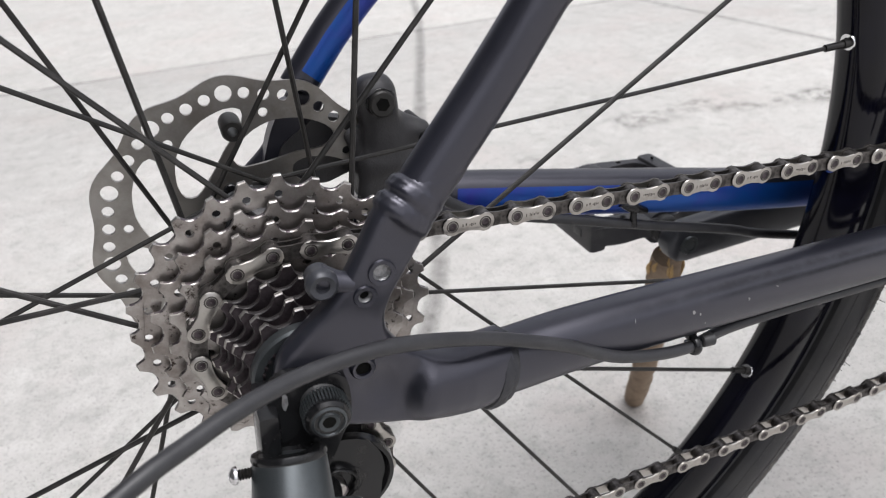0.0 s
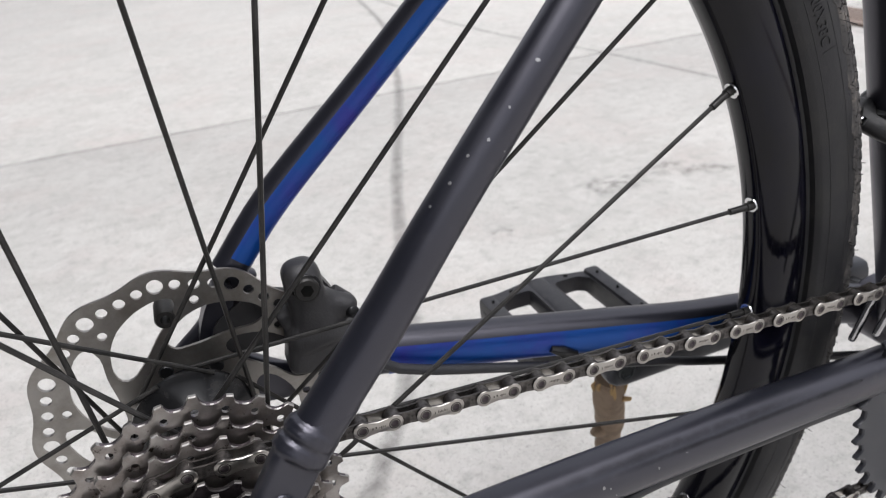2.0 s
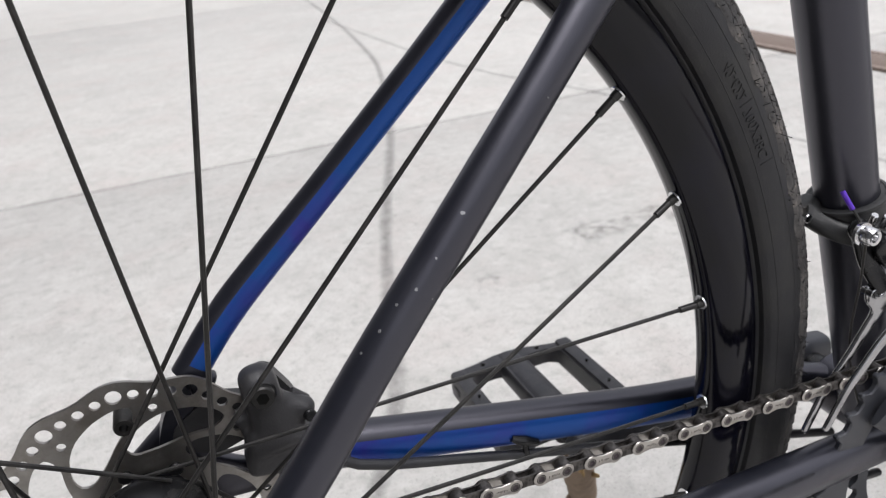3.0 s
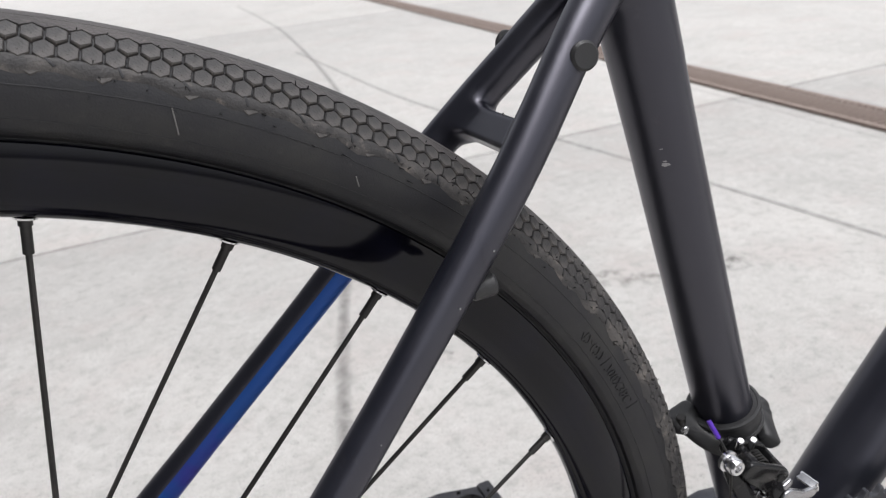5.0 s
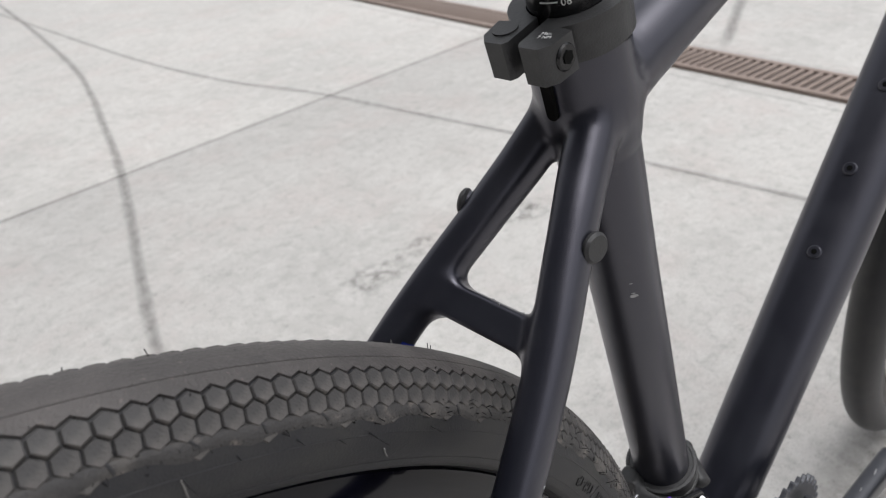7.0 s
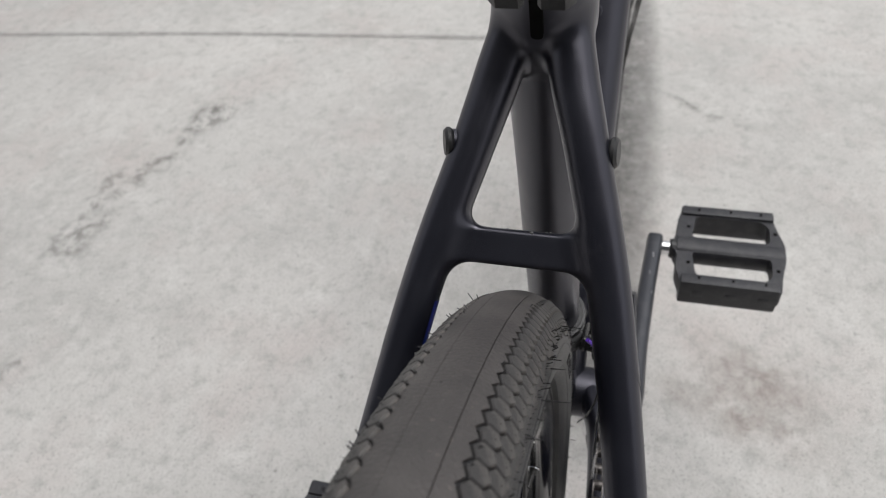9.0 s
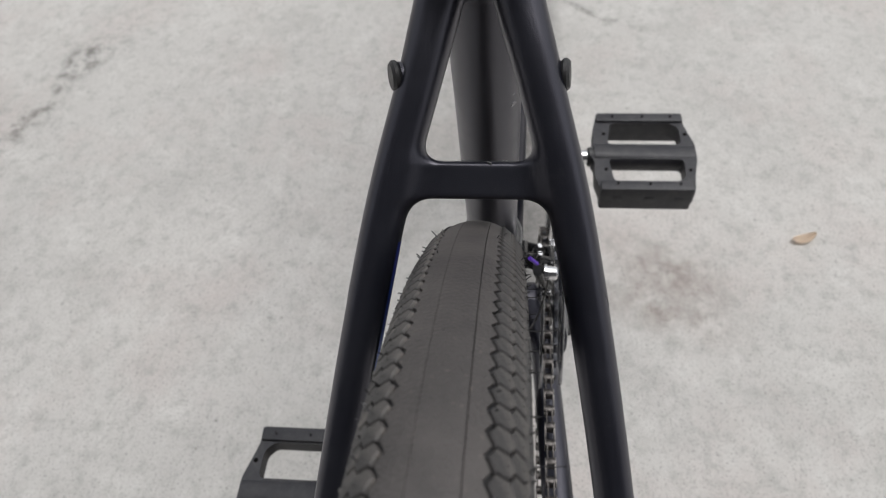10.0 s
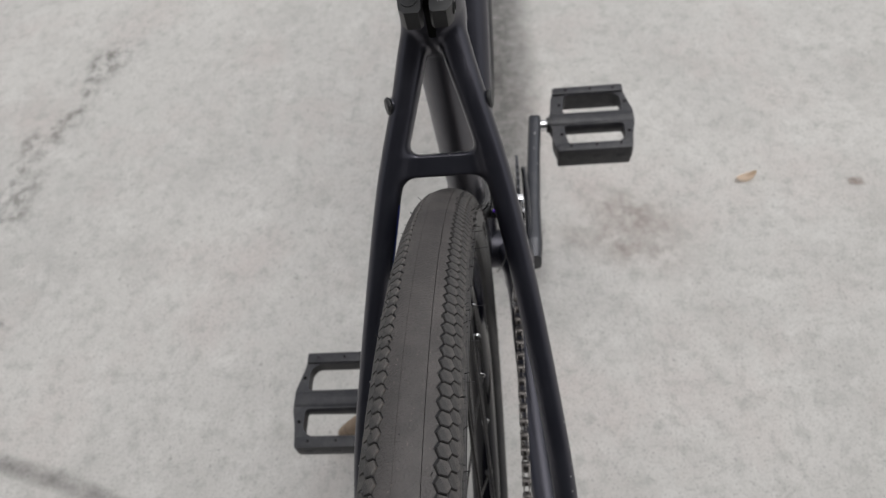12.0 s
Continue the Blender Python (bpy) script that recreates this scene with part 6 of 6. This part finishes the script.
# moulding hairs along the tread edge
def hairs():
    rnd = random.Random(4)
    verts, faces = [], []
    for i in range(430):
        a = radians(rnd.uniform(-40, 130))
        q = radians(rnd.choice((-72, -66, -58, 30, 45, 58, -30, 5)) + rnd.uniform(-4, 4))
        lng = rnd.uniform(0.0012, 0.0035) if abs(math.degrees(q)) > 20 else rnd.uniform(0.0006, 0.0014)
        c0 = Vector(((TYRE_C + TYRE_S * math.cos(q)) * math.cos(a), (TYRE_S - 0.0008) * math.sin(q), (TYRE_C + TYRE_S * math.cos(q)) * math.sin(a)))
        d = Vector((math.cos(q) * math.cos(a), math.sin(q), math.cos(q) * math.sin(a)))
        d = (d + Vector((rnd.uniform(-0.5, 0.5), rnd.uniform(-0.5, 0.5), rnd.uniform(-0.5, 0.5)))).normalized()
        if i % 40 == 0:
            lng *= 2.6
        u = d.orthogonal().normalized()
        v = d.cross(u)
        base = len(verts)
        for f in (-0.0005, lng):
            for j in range(3):
                w = 2 * math.pi * j / 3
                verts.append(c0 + d * f + (u * math.cos(w) + v * math.sin(w)) * 0.00022)
        faces += [(base, base + 1, base + 4, base + 3), (base + 1, base + 2, base + 5, base + 4), (base + 2, base, base + 3, base + 5), (base + 3, base + 4, base + 5)]
    for i in range(680):  # the even fringe of vent stubs along the tread's edges
        a, q = radians(-40 + i * 0.25), radians((-1 if i % 2 else 1) * (69 + 2 * noise.noise(Vector((i * 0.7, 0, 0)))))
        c0 = Vector(((TYRE_C + TYRE_S * math.cos(q)) * math.cos(a), (TYRE_S - 0.0008) * math.sin(q), (TYRE_C + TYRE_S * math.cos(q)) * math.sin(a)))
        d = Vector((math.cos(q) * math.cos(a), math.sin(q) * 1.4, math.cos(q) * math.sin(a))).normalized()
        u = d.orthogonal().normalized()
        v, base, lng = d.cross(u), len(verts), 0.0016 + 0.0012 * noise.noise(Vector((i * 0.37, 4, 0)))
        verts += [c0 + u * 0.0002, c0 - u * 0.0001 + v * 0.00018, c0 - u * 0.0001 - v * 0.00018, c0 + d * lng + u * 0.0003]
        faces += [(base, base + 1, base + 3), (base + 1, base + 2, base + 3), (base + 2, base, base + 3)]
    for deg, q, lng in ((57.6, 82, 0.0085), (67.4, 86, 0.0080), (62.0, 78, 0.0040), (71.5, 88, 0.0055), (53.0, 80, 0.0050), (76.0, 80, 0.0035), (59.5, 84, 0.0030), (65.0, 80, 0.0026)):
        a, q = radians(deg), radians(-q)
        c0 = Vector(((TYRE_C + TYRE_S * math.cos(q)) * math.cos(a), (TYRE_S - 0.0010) * math.sin(q), (TYRE_C + TYRE_S * math.cos(q)) * math.sin(a)))
        base = len(verts)
        for f in range(4):
            w = 0.00030 * (1 - 0.2 * f)
            p = c0 + Vector((0.0, -1, 0.10)) * (lng * f / 3) + Vector((0.05, 0, -0.06)) * (lng * (f / 3) ** 2)
            verts += [p + Vector((w * math.cos(b), 0, w * math.sin(b))) for b in (0, 2.1, 4.2)]
            if f:
                o = base + 3 * f
                faces += [(o - 3 + j, o - 3 + (j + 1) % 3, o + (j + 1) % 3, o + j) for j in range(3)]
        faces.append((base + 9, base + 10, base + 11))
    mesh = bpy.data.meshes.new("moulding_hair")
    mesh.from_pydata(verts, [], faces)
    mesh.materials.append(RUBBER)
    tagged(part("moulding_hair", mesh, RUBBER, rear_tyre), kind="stuff")


hairs()


def sidewall_fibre(a0, r0, a1, r1):
    """A pale strand of moulding flash lying on the sidewall."""
    pts = []
    for f in (0, 0.5, 1):
        a, r = radians(a0 + (a1 - a0) * f), r0 + (r1 - r0) * f
        y = -math.sqrt(max(0, (TYRE_S - 0.0002) ** 2 - (r - TYRE_C) ** 2)) + (0.0004 if f == 0.5 else 0)
        pts.append((r * math.cos(a), y, r * math.sin(a)))
    part("flash_strand", sweep(pts, (0.00026, 0.00026), 6, 0.002), FLASH, rear_tyre, "pale strand of rubber flash")


FLASH = material("pale_dusty_flash", (0.15, 0.145, 0.14), 0.7, 0, (0.22, 0.21, 0.20), 300)
sidewall_fibre(67.5, 0.3330, 66.9, 0.3250)
sidewall_fibre(56.3, 0.3285, 55.8, 0.3255)


# ---------------------------------------------------------------- the prop under the left pedal
def prop_stick():
    base, head = Vector((0.3290, 0.2060, 0.004)), Vector((0.2620, 0.0900, 0.2440))
    pts = [base, base.lerp(head, 0.3) + Vector((0.003, 0, 0.002)), base.lerp(head, 0.6) + Vector((0.004, 0, 0.002)), base.lerp(head, 0.88), head]
    bm = sweep(pts, [(0.0100, 0.0098), (0.0105, 0.0104), (0.0110, 0.0106), (0.0122, 0.0120), (0.0095, 0.0095)], 18, 0.005)
    for v in bm.verts:
        v.co += Vector((noise.noise(v.co * 55), noise.noise(v.co * 55 + Vector((5, 0, 0))), 0)) * 0.0016
    ob = tagged(part("wooden_stick", bm, WOOD, None, m=LEAN), "short rough brown broken branch propping up the pedal", "stick")
    knot = base.lerp(head, 0.66)
    part("knot", sweep([knot, knot + Vector((-0.010, -0.004, 0.001)), knot + Vector((-0.017, -0.007, 0.004))], [(0.0075, 0.0085), (0.0055, 0.0060), (0.0022, 0.0026)], 14, 0.003), WOOD, ob, "broken side twig")
    rnd = random.Random(12)
    for i in range(11):
        a = 2 * math.pi * i / 11 + rnd.uniform(-0.2, 0.2)
        out = Vector((math.cos(a), math.sin(a), 0))
        root = base.lerp(head, rnd.uniform(0.88, 0.95)) + out * 0.0100
        tip = head + out * rnd.uniform(0.005, 0.012) + Vector((0, 0, rnd.uniform(-0.004, 0.007)))
        if i == 9:  # a torn strip that hangs over
            tip = head + out * 0.016 + Vector((0, 0, -0.012))
        part("splinter", sweep([root, root.lerp(tip, 0.55) + out * 0.0016, tip], [(0.0024, 0.0012), (0.0019, 0.0011), (0.0005, 0.0004)], 8, 0.003), SPLINTER, ob, "pale frayed split wood")
    return ob


prop_stick()


# ---------------------------------------------------------------- tread blocks on the rear tyre
def tread():
    """Two rows of hexagonal blocks on each shoulder, a dusty shoulder band below them with short slanted sipes."""
    count = 340
    pitch = 2 * math.pi / count
    rows = [(39.0, 1.0, 0.0), (53.6, 1.0, 0.5), (66.5, 0.9, 0.0)]

    def block_mesh(size, vent):
        bm = bmesh.new()
        rings = []
        for r, h in ((1.02, -0.0010), (0.995, 0.0009), (0.90, 0.0014)):
            rings.append([bm.verts.new((h, 0.00338 * size * r * math.cos(radians(60 * j)), 0.00338 * size * r * math.sin(radians(60 * j)))) for j in range(6)])
        for a, b in zip(rings, rings[1:]):
            for j in range(6):
                bm.faces.new((a[j], a[(j + 1) % 6], b[(j + 1) % 6], b[j]))
        bm.faces.new(rings[-1])
        if vent:  # the stub of a moulding vent, off the middle
            foot = [bm.verts.new((0.0010, -vent * 0.0012 + 0.00042 * math.cos(q), 0.00042 * math.sin(q))) for q in (0, 2.1, 4.2)]
            tip = bm.verts.new((0.0018, -vent * 0.0009, 0.0001))
            for j in range(3):
                bm.faces.new((foot[j], foot[(j + 1) % 3], tip))
        return to_mesh("tread_block", bm, TREAD, 25)
    meshes = {-1: block_mesh(1.0, 1), 1: block_mesh(1.0, -1)}
    singles, rest = 0, []
    for s in (-1, 1):
        for row, (deg, scale, shift) in enumerate(rows):
            for i in range(count):
                if row == 2 and i % 7 not in (0, 4):
                    continue
                a = (i + shift) * pitch
                d = math.degrees(a)
                q, sink = radians(s * deg), (0.0, 0.0004, 0.00115)[row]
                m = Matrix.Rotation(-a, 4, "Y") @ Matrix.Translation((TYRE_C + (TYRE_S - sink) * math.cos(q), (TYRE_S - 0.0008 - sink) * math.sin(q), 0)) @ Matrix.Rotation(q, 4, "Z")
                mesh = meshes[s]
                if s < 0 and 38 < d < 97 and singles < 140 or s > 0 and row == 0 and 45 < d < 97 and singles < 200:
                    part("tread_block", mesh, TREAD, rear_tyre, m=m)
                    singles += 1
                else:
                    rest.append((mesh, m))
    for tyre, items in ((rear_tyre, rest),):
        verts, faces = [], []
        for mesh, m in items:
            base = len(verts)
            verts += [tuple(m @ v.co) for v in mesh.vertices]
            faces += [tuple(base + k for k in p.vertices) for p in mesh.polygons]
        joined = bpy.data.meshes.new("tread_rest")
        joined.from_pydata(verts, [], faces)
        joined.materials.append(TREAD)
        smooth(joined, 25)
        tagged(part("tread_rest", joined, TREAD, tyre), kind="stuff")
    # shoulder bands, ragged where they run out into the sidewall
    steps = 660
    for s in (-1, 1):
        verts, faces = [], []
        for i in range(steps):
            a = 2 * math.pi * i / steps
            tooth = (i * count / steps) % 7
            out = 66.5 + 2.0 * noise.noise(Vector((i * 0.13, s * 7.0, 0))) + 1.8 * noise.noise(Vector((i * 0.45, s * 3.0, 0))) + 5.5 * max(0, 1 - min(abs(tooth - 0.6), abs(tooth - 4.6), abs(tooth - 7.6)) / 1.3)
            for q, h in ((58.0, -0.0002), (60.5, 0.0008), (63.0, 0.0010), (out, 0.0007), (out + 5, -0.0003)):
                w, r = radians(q), TYRE_S + h
                rr = TYRE_C + r * math.cos(w)
                verts.append((rr * math.cos(a), s * (r - 0.0008) * math.sin(w), rr * math.sin(a)))
            for j in range(4):
                faces.append((i * 5 + j, i * 5 + j + 1, (i + 1) % steps * 5 + j + 1, (i + 1) % steps * 5 + j))
        band = bpy.data.meshes.new("shoulder_band")
        band.from_pydata(verts, [], faces)
        band.materials.append(TREAD)
        part("shoulder_band", smooth(band, 35), TREAD, rear_tyre, "dusty brown shoulder of the tread")
    sipe = to_mesh("sipe", block((0.0006, 0.0008, 0.0040), bevel=0.0002), RUBBER)
    for s in (-1, 1):
        for i in range(0, count, 3):
            if s > 0 and i % 2 or not -20 < math.degrees(i * pitch) < 120:
                continue
            a, q = (i + 0.25) * pitch, radians(s * (63.5 + 1.2 * noise.noise(Vector((i, 0, 0)))))
            m = Matrix.Rotation(-a, 4, "Y") @ Matrix.Translation((TYRE_C + (TYRE_S + 0.0008) * math.cos(q), TYRE_S * math.sin(q), 0)) @ Matrix.Rotation(q, 4, "Z") @ Matrix.Rotation(radians(s * (40 if i % 2 else 62)), 4, "X")
            part("sipe", sipe, RUBBER, rear_tyre, m=m)
    # smooth middle strip, its edges toothed to fit the first row of blocks
    across = (-1, -0.97, -0.80, -0.635, -0.62, -0.605, -0.45, -0.25, 0, 0.25, 0.405, 0.42, 0.435, 0.62, 0.80, 0.97, 1)
    verts, faces, k = [], [], len(across)
    for i in range(count * 2):
        a = i * pitch / 2
        edge = 39.0 - math.degrees(0.0036 * (1.0 if i % 2 == 0 else 0.5) / TYRE_S) - 1.6
        for t in across:
            # the outermost points follow the teeth, the rest run straight
            q = edge * t if abs(t) > 0.9 else 26.5 * t
            d = 0.0009 - (0.0006 if t == -0.62 else 0.0002 if t == 0.42 else 0) - (0.0018 if abs(t) == 1 else 0)
            rr = TYRE_C + (TYRE_S + d) * math.cos(radians(q))
            verts.append((rr * math.cos(a), (TYRE_S + d - 0.0004) * math.sin(radians(q)), rr * math.sin(a)))
        for j in range(k - 1):
            b = (i + 1) % (count * 2)
            faces.append((i * k + j, i * k + j + 1, b * k + j + 1, b * k + j))
    strip = bpy.data.meshes.new("tread_strip")
    strip.from_pydata(verts, [], faces)
    strip.materials.append(CROWN)
    part("tread_strip", smooth(strip, 25), CROWN, rear_tyre, "smooth grey worn centre strip")


tread()
